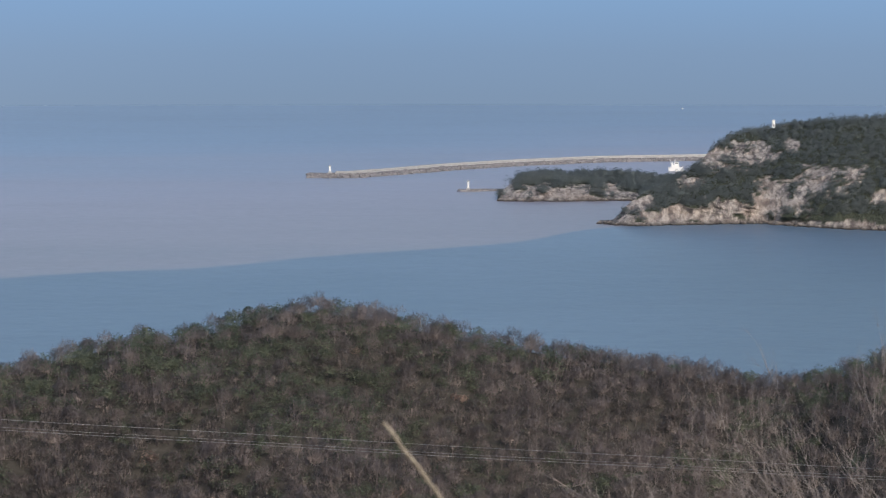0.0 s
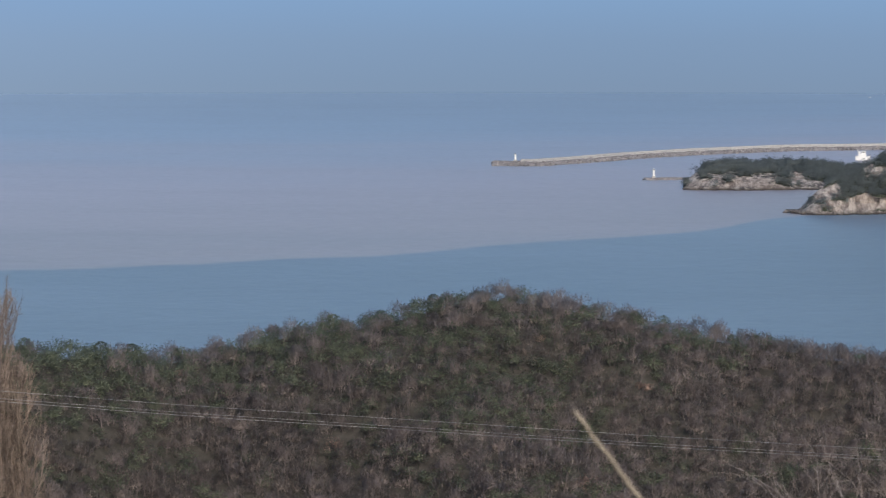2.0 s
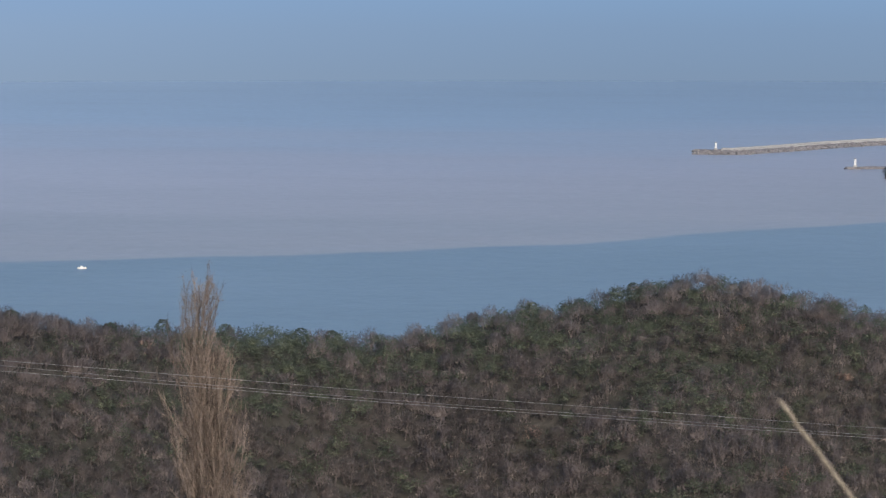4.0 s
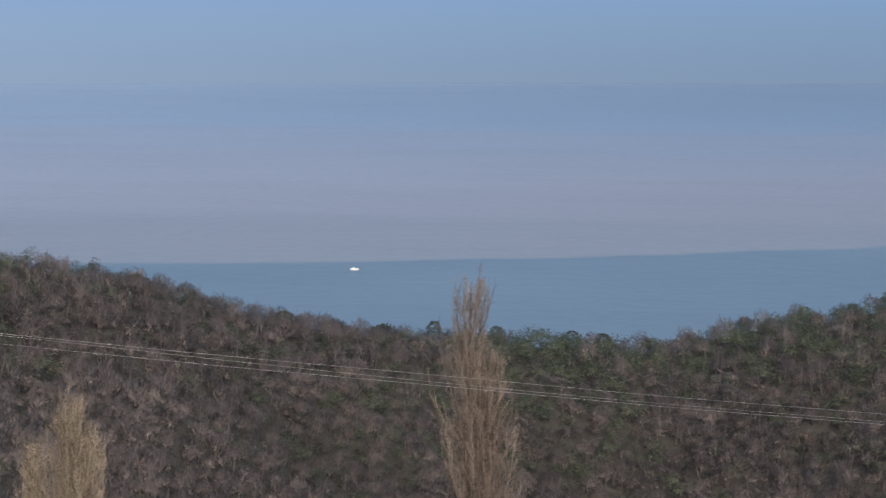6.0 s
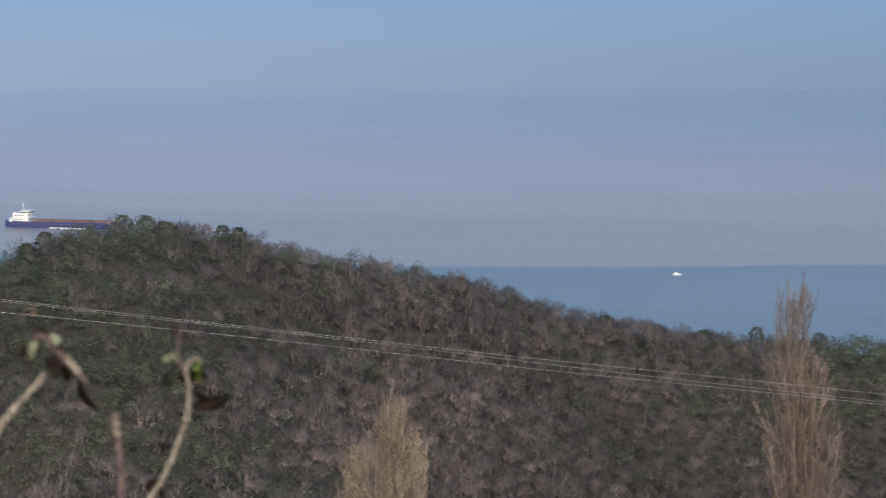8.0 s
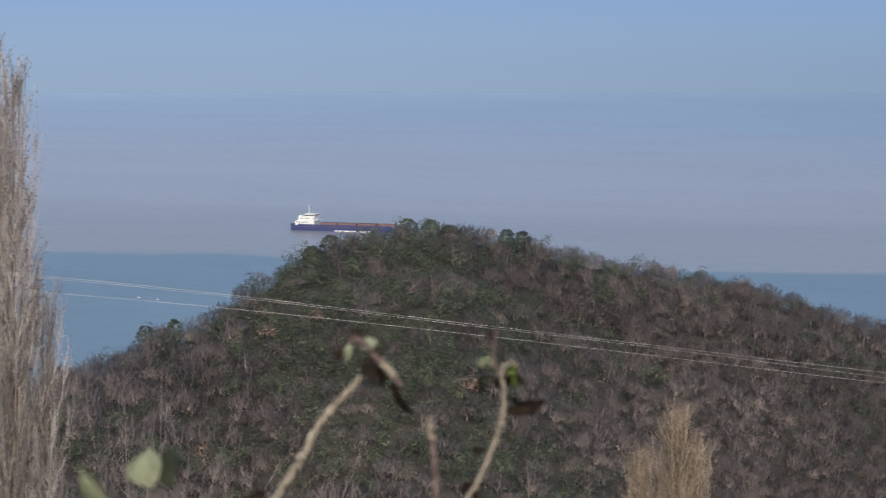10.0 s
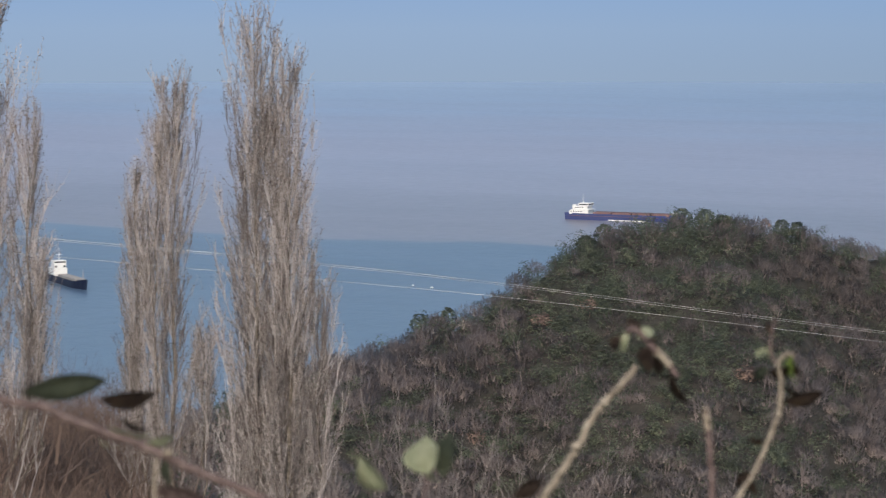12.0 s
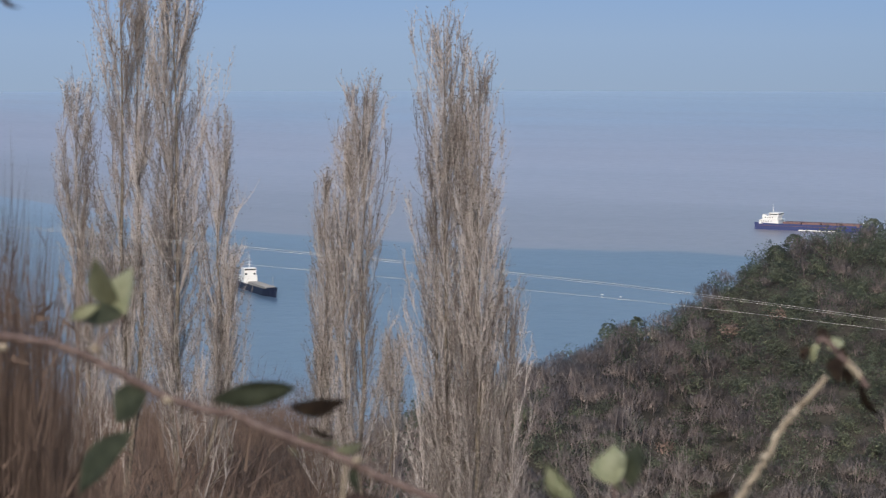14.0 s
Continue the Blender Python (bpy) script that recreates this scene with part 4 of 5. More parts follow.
# ---- poplars ----
def stick(s, p, way, length, r0, gen, n=5, bend=0.12, upward=0.25, sides=3, tint=0.5):
    """A crooked tapering stick that strives upwards; returns its points."""
    pts = [np.array(p, float)]
    w = np.array(way, float)
    w /= np.linalg.norm(w)
    for _ in range(n):
        w = w + gen.normal(size=3) * bend + np.array([0, 0, upward])
        w /= np.linalg.norm(w)
        pts.append(pts[-1] + w * length / n)
    v, t = tube(pts, np.linspace(r0, r0 * 0.25, n + 1), sides)
    s.add(v, t, tint)
    return np.array(pts)


def poplar(place, tall, wide, seed, stems, label, density=1.0, low=0.0, twig=None):
    """A leafless columnar poplar: stems (dx, dy, share of the height, share of the width), steep branches that sweep up beside the stem, long upright shoots on them, fine twigs, buds and last leaves."""
    gen = np.random.default_rng(seed)
    twig = twig or POPLAR
    tree = thing("poplar", place, label, "tree", "row of poplars")
    limbs, twigs, leaves = Soup(), Soup(), Soup()
    for dx, dy, hs, ws in stems:
        H, W = tall * hs, wide * ws
        n = 12
        lean = gen.normal(size=2) * 0.004 * H
        line = np.array([[dx * min(1, 3 * k / n) + lean[0] * (k / n) ** 2 + gen.normal() * 0.05, dy * min(1, 3 * k / n) + lean[1] * (k / n) ** 2 + gen.normal() * 0.05, -0.8 + (H + 0.6) * k / n] for k in range(n + 1)])
        v, t = tube(line, np.linspace(0.0068 * H ** 0.9 + 0.02, 0.006, n + 1), 7)
        link_mesh("trunk", tri_mesh("trunk", v, t, np.full(len(v), 0.4), smooth=True), BARK, tree)
        ph = gen.uniform(0, 6.28, 4)

        def axis(z):
            k = min(max((z + 0.8) / (H + 0.6) * n, 0.0), n - 0.001)
            return line[int(k)] + (line[int(k) + 1] - line[int(k)]) * (k - int(k))

        def reach(z, a):
            """Half width of the uneven column at a height."""
            f = min(1.0, z / H)
            lump = 1 + 0.16 * math.sin(z * 1.3 + a * 2 + ph[0]) + 0.12 * math.sin(z * 2.9 - a * 3 + ph[1])
            return W * min(1.0, 0.50 + 0.85 * f) * math.sqrt(max(0.01, min(1.0, (H - z) / 2.4))) * lump

        foot = max(0.05 * H, low - 3.0)
        for q in range(int((10 + (H - foot) * 4.0 * (0.35 + 0.65 * ws)) * density)):
            z0 = foot + (0.93 * H - foot) * gen.uniform(0, 1) ** 0.85
            up = min(gen.uniform(2.0, 5.2), (H - 0.4 - z0) * gen.uniform(0.75, 1.0))
            a = q * 2.4 + gen.uniform(-0.6, 0.6)
            out = reach(z0 + up, a) * gen.uniform(0.06, 1.0) ** 0.55
            p = axis(z0)
            way = np.array([math.cos(a), math.sin(a), 0.0])
            tip = axis(min(H, z0 + up)) + way * out
            c = bow(p, p + way * out * 0.80 + np.array([0, 0, up * 0.36]), tip, 8, 0.035, gen)
            v, t = tube(c, np.linspace(0.006 + 0.0034 * up, 0.004, 8), 4)
            shade = gen.uniform(-0.2, 1.0)
            link_mesh("branch", tri_mesh("branch", v, t, np.full(len(v), min(1.0, max(0.0, shade - 0.1))), smooth=True), twig, tree)
            # long shoots that run up beside the branch
            m = int(3 + up * 4.7)
            g = gen.uniform(0.12, 1.0, m) * 6.999
            ix = g.astype(int)
            fr = (g - ix)[:, None]
            start = c[ix] * (1 - fr) + c[ix + 1] * fr
            run = unit(unit(c[ix + 1] - c[ix]) * 0.8 + gen.normal(size=(m, 3)) * 0.26 + way * 0.10 + np.array([0, 0, 0.55]))
            ln = gen.uniform(0.35, 1.25, m) * (0.55 + 0.45 * min(1.0, (H - z0) / 4))
            for k in range(m):
                side = gen.normal(size=3) * 0.05 * ln[k]
                e = start[k] + run[k] * ln[k] + np.array([0, 0, 0.12 * ln[k]])
                mid = start[k] * 0.5 + e * 0.5 + side + way * 0.03
                v, t = tube([start[k], mid, e], [0.0070, 0.0055, 0.0028], 3)
                tone = shade + gen.normal() * 0.22
                limbs.add(v, t, min(1.0, max(0.0, tone)))
                w = 7 + int(ln[k] * 8)
                h = gen.uniform(0.15, 1.0, w)[:, None]
                base = start[k] * (1 - h) ** 2 + 2 * h * (1 - h) * mid + h * h * e
                tw = unit(gen.normal(size=(w, 3)) * 0.42 + run[k])
                tl = gen.uniform(0.08, 0.30, w)
                v, t = blades(base, tw, tl, gen.uniform(0.008, 0.017, w), gen)
                twigs.add(v, t, np.repeat(np.clip(tone + gen.normal(0.05, 0.2, w), 0, 1), 3))
                nl = int(w * 0.3)
                lw = unit(gen.normal(size=(nl, 3)))
                v, t = blades((base + tw * tl[:, None])[:nl], lw, gen.uniform(0.05, 0.09, nl), gen.uniform(0.03, 0.05, nl), gen)
                leaves.add(v, t, np.repeat(gen.uniform(0.0, 1.0, nl), 3))
    tagged(link_mesh("branchlet_mass", limbs.mesh("branchlet_mass"), twig, tree), kind="stuff")
    tagged(link_mesh("twig_mass", twigs.mesh("twig_mass"), twig, tree), kind="stuff")
    tagged(link_mesh("leaf_mass", leaves.mesh("leaf_mass"), POPLAR_LEAF, tree, "a few withered brown leaves"), kind="stuff")


def bow(p, q1, q2, m, wob, gen):
    """Points on a bowed line."""
    f = np.linspace(0, 1, m)[:, None]
    return (1 - f) ** 2 * p + 2 * f * (1 - f) * q1 + f ** 2 * q2 + gen.normal(size=(m, 3)) * wob * np.sin(f * 3.14)


def stand(az, d, el_top, sink=0.0):
    """Foot of a tree and its height, from its bearing, distance and the rise of its top."""
    z = land_z(az, d) - sink
    return spot(az, d, z), high(el_top, d) - z


p, h = stand(27.45, 118, -1.0)
poplar(p, h, 1.5, 31, [(-0.05, 0, 1, 1.0), (2.0, 0.4, 0.60, 0.6), (-0.6, 0.4, 0.80, 0.68), (-0.3, 0, 0.42, 0.6), (1.25, -0.3, 0.925, 0.6), (1.3, -0.3, 0.75, 0.7), (0.55, 0.2, 0.88, 0.75)], "tall bare poplar with a second stem")
p, h = stand(28.85, 128, -2.15)
poplar(p, h, 1.15, 32, [(0.1, 0, 1, 1.0), (-1.55, 0.3, 0.825, 0.55), (1.2, 0.3, 0.48, 0.6), (-1.6, 0, 0.46, 0.75), (-0.6, 0, 0.9, 0.6)], "slim bare poplar with low side stems")
p, h = stand(31.75, 118, 0.1)
poplar(p, h, 1.6, 33, [(0, 0, 1, 1.0), (1.5, 0.2, 0.715, 0.48), (1.6, 0.5, 0.5, 0.5), (-0.5, 0.5, 0.9, 0.6)], "very tall bare poplar beside its twin", 0.92)
p, h = stand(32.6, 121, 0.3)
poplar(p, h, 1.6, 34, [(0, 0, 1, 1.0), (-2.0, 0.2, 0.745, 0.58), (-1.4, 0, 0.5, 0.65), (0.4, 0.4, 0.9, 0.6)], "very tall bare poplar beside its twin", 0.92)
p, h = stand(10.0, 150, -5.36)
poplar(p, h, 1.42, 35, [(0, 0, 1, 0.9), (0.75, 0.2, 0.88, 0.85), (-0.2, 0.3, 0.8, 0.9)], "bare poplar rising alone from the valley", 1.15, h - 12, POPLAR_TAN)
p, h = stand(16.38, 130, -7.3)
poplar(p, h, 0.95, 36, [(0, 0, 1, 1.0), (-1.5, 0, 0.89, 0.6), (0.3, 0.3, 0.93, 0.8)], "bare poplar top rising from the valley", 1.9, h - 8, POPLAR_STRAW)


# ---- scrub between the poplars ----
def thicket(gen, n=120, tall=2.6, wide=1.4, thin=1.0):
    """A leafless shrub: arching stems from one stool, each with finer twigs."""
    s = Soup()
    a = gen.uniform(0, 6.283, n)
    lean = gen.uniform(0.0, 1.0, n) ** 0.7
    base = np.stack([np.cos(a) * lean * wide * 0.35, np.sin(a) * lean * wide * 0.35, np.full(n, -0.1)], 1)
    ln = tall * gen.uniform(0.45, 1.1, n)
    way = unit(np.stack([np.cos(a) * lean * 0.65, np.sin(a) * lean * 0.65, np.full(n, 1.0)], 1) + gen.normal(size=(n, 3)) * 0.2)
    v, t = blades(base, way, ln, gen.uniform(0.014, 0.032, n) * thin, gen)
    s.add(v, t, np.repeat(gen.uniform(-0.35, 0.35, n), 3))
    m = n * 4
    k = gen.integers(0, n, m)
    b2 = base[k] + way[k] * (ln[k] * gen.uniform(0.25, 0.95, m))[:, None]
    w2 = unit(way[k] + gen.normal(size=(m, 3)) * 0.55)
    v, t = blades(b2, w2, gen.uniform(0.12, 0.34, m) * tall * 0.5, gen.uniform(0.010, 0.020, m) * thin, gen)
    s.add(v, t, np.repeat(gen.uniform(-0.35, 0.45, m), 3))
    return s.arrays()


def scrub_bank():
    gen = np.random.default_rng(41)
    kinds = [thicket(gen, 70, 2.4, 2.2), thicket(gen, 60, 3.4, 1.8), thicket(gen, 80, 1.7, 2.4), thicket(gen, 40, 4.2, 1.6)]
    s = Soup()
    for _ in range(640):
        az, d = gen.uniform(26.6, 38), gen.uniform(95, 222)
        p = spot(az, d, land_z(az, d) - 0.1)
        plant(s, kinds[gen.integers(4)], p.x, p.y, p.z, gen.uniform(0.6, 1.25) * (1.0 + 0.2 * (d > 170)), 0.42 + 0.2 * patches(p.x, p.y, 0.08, 0.5) + gen.uniform(-0.2, 0.25), gen)
    tagged(link_mesh("dry_scrub", s.mesh("dry_scrub"), SCRUB), "reddish-brown leafless scrub round the poplars", "scrub", kind="stuff")


scrub_bank()


# ---- saplings nearer the camera ----
def sapling(place, tall, seed, stems, lean, label, thick=0.0045, fork=18, rise=0.03, spread=0.16):
    gen = np.random.default_rng(seed)
    tree = thing("sapling", place, label, "shrub", "bare saplings")
    tw = Soup()
    for _ in range(stems):
        st = Soup()
        w = np.array([lean[0] + gen.normal() * 0.34, lean[1] + gen.normal() * 0.3, 1.0])
        pts = stick(st, gen.normal(size=3) * np.array([tall * spread, tall * 0.1, 0.02]), w, tall * gen.uniform(0.6, 1.1), thick * gen.uniform(0.6, 1.2), gen, 8, 0.10, rise, 5, gen.uniform(0.3, 0.8))
        link_mesh("stem", st.mesh("stem", True), SAPLING, tree)
        for _ in range(fork):
            k = gen.integers(2, 8)
            d = pts[k] - pts[k - 1]
            d /= np.linalg.norm(d)
            sub = stick(tw, pts[k], d + gen.normal(size=3) * 0.5, tall * gen.uniform(0.10, 0.32), thick * 0.4, gen, 5, 0.14, 0.06, 3, gen.uniform(0.3, 0.9))
            for _ in range(3):
                j = gen.integers(1, 5)
                stick(tw, sub[j], sub[j] - sub[j - 1] + gen.normal(size=3) * 0.03, tall * gen.uniform(0.03, 0.10), thick * 0.22, gen, 3, 0.15, 0.05, 3, gen.uniform(0.2, 0.8))
    tagged(link_mesh("twig_mass", tw.mesh("twig_mass"), SAPLING, tree), kind="stuff")


def stand_sapling(az, d, el_top, el_foot, *rest, **more):
    z = high(el_foot, d)
    sapling(spot(az, d, z), (high(el_top, d) - z), *rest, **more)


stand_sapling(-6.4, 40, -6.3, -9.7, 51, 20, (-0.95, 0), "pale leafless shrub with long leaning branches", thick=0.0044, fork=13, rise=0.05, spread=0.4)
stand_sapling(-7.4, 39, -5.7, -9.7, 52, 17, (-0.5, 0), "pale leafless shrub with long leaning branches", thick=0.0044, fork=13, spread=0.35)
stand_sapling(-5.0, 40, -7.1, -9.5, 55, 9, (-1.3, 0), "low pale leafless shrub leaning over", thick=0.005, fork=9, rise=0.04, spread=0.5)
stand_sapling(25.2, 46, -6.7, -9.9, 53, 12, (0.0, 0), "thin pale leafless saplings", thick=0.0062, fork=8)
stand_sapling(23.9, 46, -7.5, -9.9, 54, 8, (0.1, 0), "thin pale leafless saplings", thick=0.0058, fork=7)
stand_sapling(23.1, 48, -7.7, -9.6, 56, 7, (0.1, 0), "thin pale leafless saplings", thick=0.005, fork=6)
stand_sapling(22.3, 48, -7.9, -9.6, 57, 6, (0.15, 0), "thin pale leafless saplings", thick=0.005, fork=6)


stand_sapling(33.55, 75, -6.25, -8.6, 58, 6, (0.2, 0), "pale leafless sapling among the scrub", thick=0.017, fork=12, spread=0.1)
stand_sapling(31.5, 80, -7.3, -9.6, 59, 2, (0.15, 0), "pale leafless sapling among the scrub", thick=0.03, fork=5, spread=0.03)


# ---- brambles close to the lens ----
CANE = speckled("bramble_cane", (0.08, 0.055, 0.05), (0.16, 0.115, 0.108), (0.26, 0.20, 0.18), 90.0, rough=0.6)
STRAW = speckled("dry_straw_stem", (0.16, 0.13, 0.10), (0.34, 0.29, 0.225), (0.5, 0.44, 0.35), 90.0, rough=0.7)
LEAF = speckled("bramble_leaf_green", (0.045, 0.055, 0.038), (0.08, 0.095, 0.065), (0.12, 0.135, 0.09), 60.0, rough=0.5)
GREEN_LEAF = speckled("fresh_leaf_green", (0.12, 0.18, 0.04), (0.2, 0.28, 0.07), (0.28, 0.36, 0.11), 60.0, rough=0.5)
# the bent leaf's upper part, its shade put into the colour
SHADED_LEAF = speckled("shaded_olive_leaf", (0.10, 0.105, 0.06), (0.17, 0.175, 0.11), (0.23, 0.235, 0.15), 60.0, rough=0.55)
# pale leaves; on the bent leaf this paleness stands in for light
PALE_LEAF = speckled("pale_and_lit_leaf", (0.36, 0.38, 0.24), (0.52, 0.54, 0.36), (0.62, 0.63, 0.46), 60.0, rough=0.6)
DRY_LEAF = speckled("dead_brown_leaf", (0.03, 0.022, 0.018), (0.07, 0.05, 0.04), (0.13, 0.09, 0.06), 60.0, rough=0.8)


def leaf_bm(p, tip, wide, roll, fold=0.25):
    """A pointed oval leaf from stalk to tip, folded along its midrib, slightly thick."""
    p, tip = Vector(p), Vector(tip)
    along = tip - p
    n = 7
    ref = along.cross(Vector((0.3, 1, 0.2))).normalized()
    ref.rotate(Matrix.Rotation(radians(roll), 3, along.normalized()))
    up = along.normalized().cross(ref)
    bm = bmesh.new()
    rows = []
    for i in range(n + 1):
        u = i / n
        w = wide * 0.5 * math.sin(math.pi * u ** 0.8) * (1 + 0.08 * math.sin(u * 37)) + 0.0004
        c = p + along * u + up * along.length * 0.12 * math.sin(math.pi * u)
        rows.append([bm.verts.new(c - ref * w + up * w * fold), bm.verts.new(c), bm.verts.new(c + ref * w + up * w * fold)])
    for a, b in zip(rows, rows[1:]):
        bm.faces.new((a[0], a[1], b[1], b[0]))
        bm.faces.new((a[1], a[2], b[2], b[1]))
    bmesh.ops.solidify(bm, geom=bm.faces[:], thickness=0.0006)
    return bm


def at_eye(az, el, d):
    """A place near the lens, by bearing, rise and distance from where the lens has swayed to."""
    o = LEFT * LENS_SWAY
    q = spot(az, d)
    return Vector((o.x + q.x, o.y + q.y, high(el, d)))


def cane_part(name, parent, pts, r0, r1, material, label="", sides=8):
    """A stem through a few places, rounded between them, with slight nodes."""
    pts = [np.array(q) for q in pts]
    ext = [2 * pts[0] - pts[1]] + pts + [2 * pts[-1] - pts[-2]]
    out = []
    for i in range(1, len(ext) - 2):
        q = ext[i - 1:i + 3]
        k = [0.0]
        for m in range(3):
            k.append(k[-1] + max(1e-6, float(np.linalg.norm(q[m + 1] - q[m]))) ** 0.5)
        for u in np.linspace(k[1], k[2], 11)[:-1]:
            a = [q[m] * (k[m + 1] - u) / (k[m + 1] - k[m]) + q[m + 1] * (u - k[m]) / (k[m + 1] - k[m]) for m in range(3)]
            c = [a[m] * (k[m + 2] - u) / (k[m + 2] - k[m]) + a[m + 1] * (u - k[m]) / (k[m + 2] - k[m]) for m in range(2)]
            out.append(c[0] * (k[2] - u) / (k[2] - k[1]) + c[1] * (u - k[1]) / (k[2] - k[1]))
    out.append(pts[-1])
    wob = np.random.default_rng(len(out))
    out = [q + wob.normal(size=3) * r0 * 0.16 for q in out]
    r = np.linspace(r0, r1, len(out)) * (1 + 0.13 * np.sin(np.arange(len(out)) * 1.9) * np.sin(np.arange(len(out)) * 0.37))
    v, t = tube(out, r, sides)
    nn = len(v)
    v = np.concatenate([v, [out[0], out[-1]]])
    cap = [[nn, (k + 1) % sides, k] for k in range(sides)] + [[nn + 1, nn - sides + k, nn - sides + (k + 1) % sides] for k in range(sides)]
    me = tri_mesh(name, v - np.array(parent.matrix_world.translation), np.concatenate([t, cap]), smooth=True)
    return link_mesh(name, me, material, parent, label)


def plant_thing(name, az, d, label, category="bramble", group="brambles"):
    return thing(name, spot(az, d, land_z(az, d)), label, category, group)


def leaf_part(parent, az, el, d, az2, el2, wide, roll, material, label=""):
    o = parent.matrix_world.translation
    return part("leaf", leaf_bm(at_eye(az, el, d) - o, at_eye(az2, el2, d * 1.004) - o, wide, roll), material, parent, label, smooth=True)


def bud_part(parent, az, el, d, r):
    bud = bmesh.new()
    bmesh.ops.create_icosphere(bud, subdivisions=2, radius=r, matrix=Matrix.Translation(at_eye(az, el, d - 0.006) - parent.matrix_world.translation) @ Matrix.Diagonal((1.4, 0.9, 0.9, 1)))
    return part("bud", bud, STRAW, parent, "pale bud scar", smooth=True)


LENS_SWAY = 0.084


def brambles():
    global LENS_SWAY
    d = 4.0
    b = plant_thing("bramble", 27.0, d, "arching reddish bramble cane with sparse leaves")
    cane_part("cane", b, [at_eye(37.43, -5.68, d), at_eye(35.58, -5.93, d), at_eye(34.52, -6.15, d), at_eye(33.65, -6.32, d), at_eye(33.20, -6.49, d), at_eye(32.59, -6.79, d), at_eye(32.06, -7.09, d), at_eye(31.44, -7.32, d), at_eye(30.78, -7.47, d), at_eye(30.47, -7.62, d), at_eye(29.81, -7.87, d), at_eye(28.99, -8.19, d), at_eye(28.50, -8.44, d), at_eye(27.74, -8.75, d), at_eye(26.43, -9.48, d), at_eye(24.6, -13.0, d), at_eye(23.0, -22, d), spot(22.5, d * 0.9, land_z(22.5, d * 0.9) - 0.05)], 0.0046, 0.0054, CANE)
    bud_part(b, 33.03, -6.38, d, 0.0050)
    bud_part(b, 31.88, -7.21, d, 0.0050)
    bud_part(b, 34.48, -6.34, d, 0.0050)
    bud_part(b, 28.86, -8.18, d, 0.0050)
    cane_part("leaf_stalk", b, [at_eye(33.03, -6.36, d), at_eye(32.78, -6.12, d), at_eye(32.56, -5.86, d)], 0.0022, 0.0016, CANE)
    # one bent leaf in two pieces: shaded part painted olive, lit part pale
    leaf_part(b, 32.62, -5.75, d + 0.012, 33.02, -4.93, 0.040, 4, SHADED_LEAF, "olive upper part of the bent leaf, shade put into its colour")
    leaf_part(b, 32.58, -5.92, d + 0.004, 32.42, -5.10, 0.056, -4, PALE_LEAF, "pale lower part of the bent leaf, light put into its colour")
    leaf_part(b, 32.56, -5.85, d, 33.27, -5.92, 0.026, 35, LEAF)
    leaf_part(b, 32.95, -5.70, d - 0.01, 33.42, -5.92, 0.014, 0, PALE_LEAF)
    leaf_part(b, 32.54, -5.89, d, 32.41, -5.98, 0.009, 0, DRY_LEAF)
    leaf_part(b, 32.19, -6.99, d, 32.70, -7.55, 0.041, 6, LEAF)
    leaf_part(b, 32.44, -7.70, d, 33.29, -8.68, 0.038, 8, LEAF)
    leaf_part(b, 29.83, -7.02, d, 31.20, -7.21, 0.028, 8, LEAF)
    leaf_part(b, 29.96, -7.32, d, 29.02, -7.22, 0.023, 10, DRY_LEAF, "dark curled leaf")
    cane_part("leaf_stalk", b, [at_eye(30.14, -7.49, d), at_eye(30.03, -7.40, d), at_eye(29.94, -7.32, d)], 0.0016, 0.0012, CANE)
    leaf_part(b, 29.81, -7.76, d, 29.09, -7.88, 0.014, 15, PALE_LEAF, "pale young leaf")
    leaf_part(b, 29.62, -7.61, d, 29.09, -7.81, 0.014, 10, DRY_LEAF, "dark curled leaf")
    leaf_part(b, 29.22, -8.01, d, 28.77, -7.92, 0.013, 10, PALE_LEAF, "pale young leaf")
    leaf_part(b, 29.94, -7.97, d, 29.64, -8.08, 0.006, 10, PALE_LEAF)
    leaf_part(b, 28.88, -8.28, d, 28.82, -8.69, 0.015, 0, LEAF)
    cane_part("shoot", b, [at_eye(29.04, -8.24, d), at_eye(29.07, -8.49, d), at_eye(29.09, -8.94, d)], 0.0022, 0.0026, STRAW)
    leaf_part(b, 28.24, -8.94, d, 29.15, -8.74, 0.019, 20, CANE)
    cane_part("upper_cane", b, [at_eye(37.5, -6.0, d), at_eye(36.6, -3.0, d), at_eye(35.2, -0.9, d), at_eye(34.45, -0.75, d)], 0.0035, 0.0015, CANE)
    leaf_part(b, 34.47, -0.77, d, 34.08, -1.00, 0.016, 10, DRY_LEAF, "dark curled leaf")

    d = 3.9
    b = plant_thing("bramble", 24.9, d, "bramble shoot with pale rounded leaves")
    cane_part("cane", b, [spot(24.9, d, land_z(24.9, d) - 0.05), at_eye(24.95, -20, d), at_eye(24.9, -12, d), at_eye(24.8, -9.2, d), at_eye(24.72, -8.6, d)], 0.004, 0.002, CANE)
    leaf_part(b, 24.70, -8.56, d, 24.73, -7.93, 0.054, 3, PALE_LEAF, "pale rounded leaf")
    leaf_part(b, 24.46, -8.59, d, 24.34, -7.89, 0.032, 10, LEAF)
    leaf_part(b, 24.75, -8.49, d, 24.46, -8.65, 0.009, 5, PALE_LEAF)
    leaf_part(b, 25.36, -8.79, d, 25.84, -8.24, 0.030, 4, PALE_LEAF, "pale rounded leaf")
    leaf_part(b, 23.90, -8.78, d, 23.77, -8.64, 0.010, 5, PALE_LEAF)
    leaf_part(b, 23.36, -8.92, d, 22.86, -8.61, 0.018, 25, DRY_LEAF)

    d = 4.6
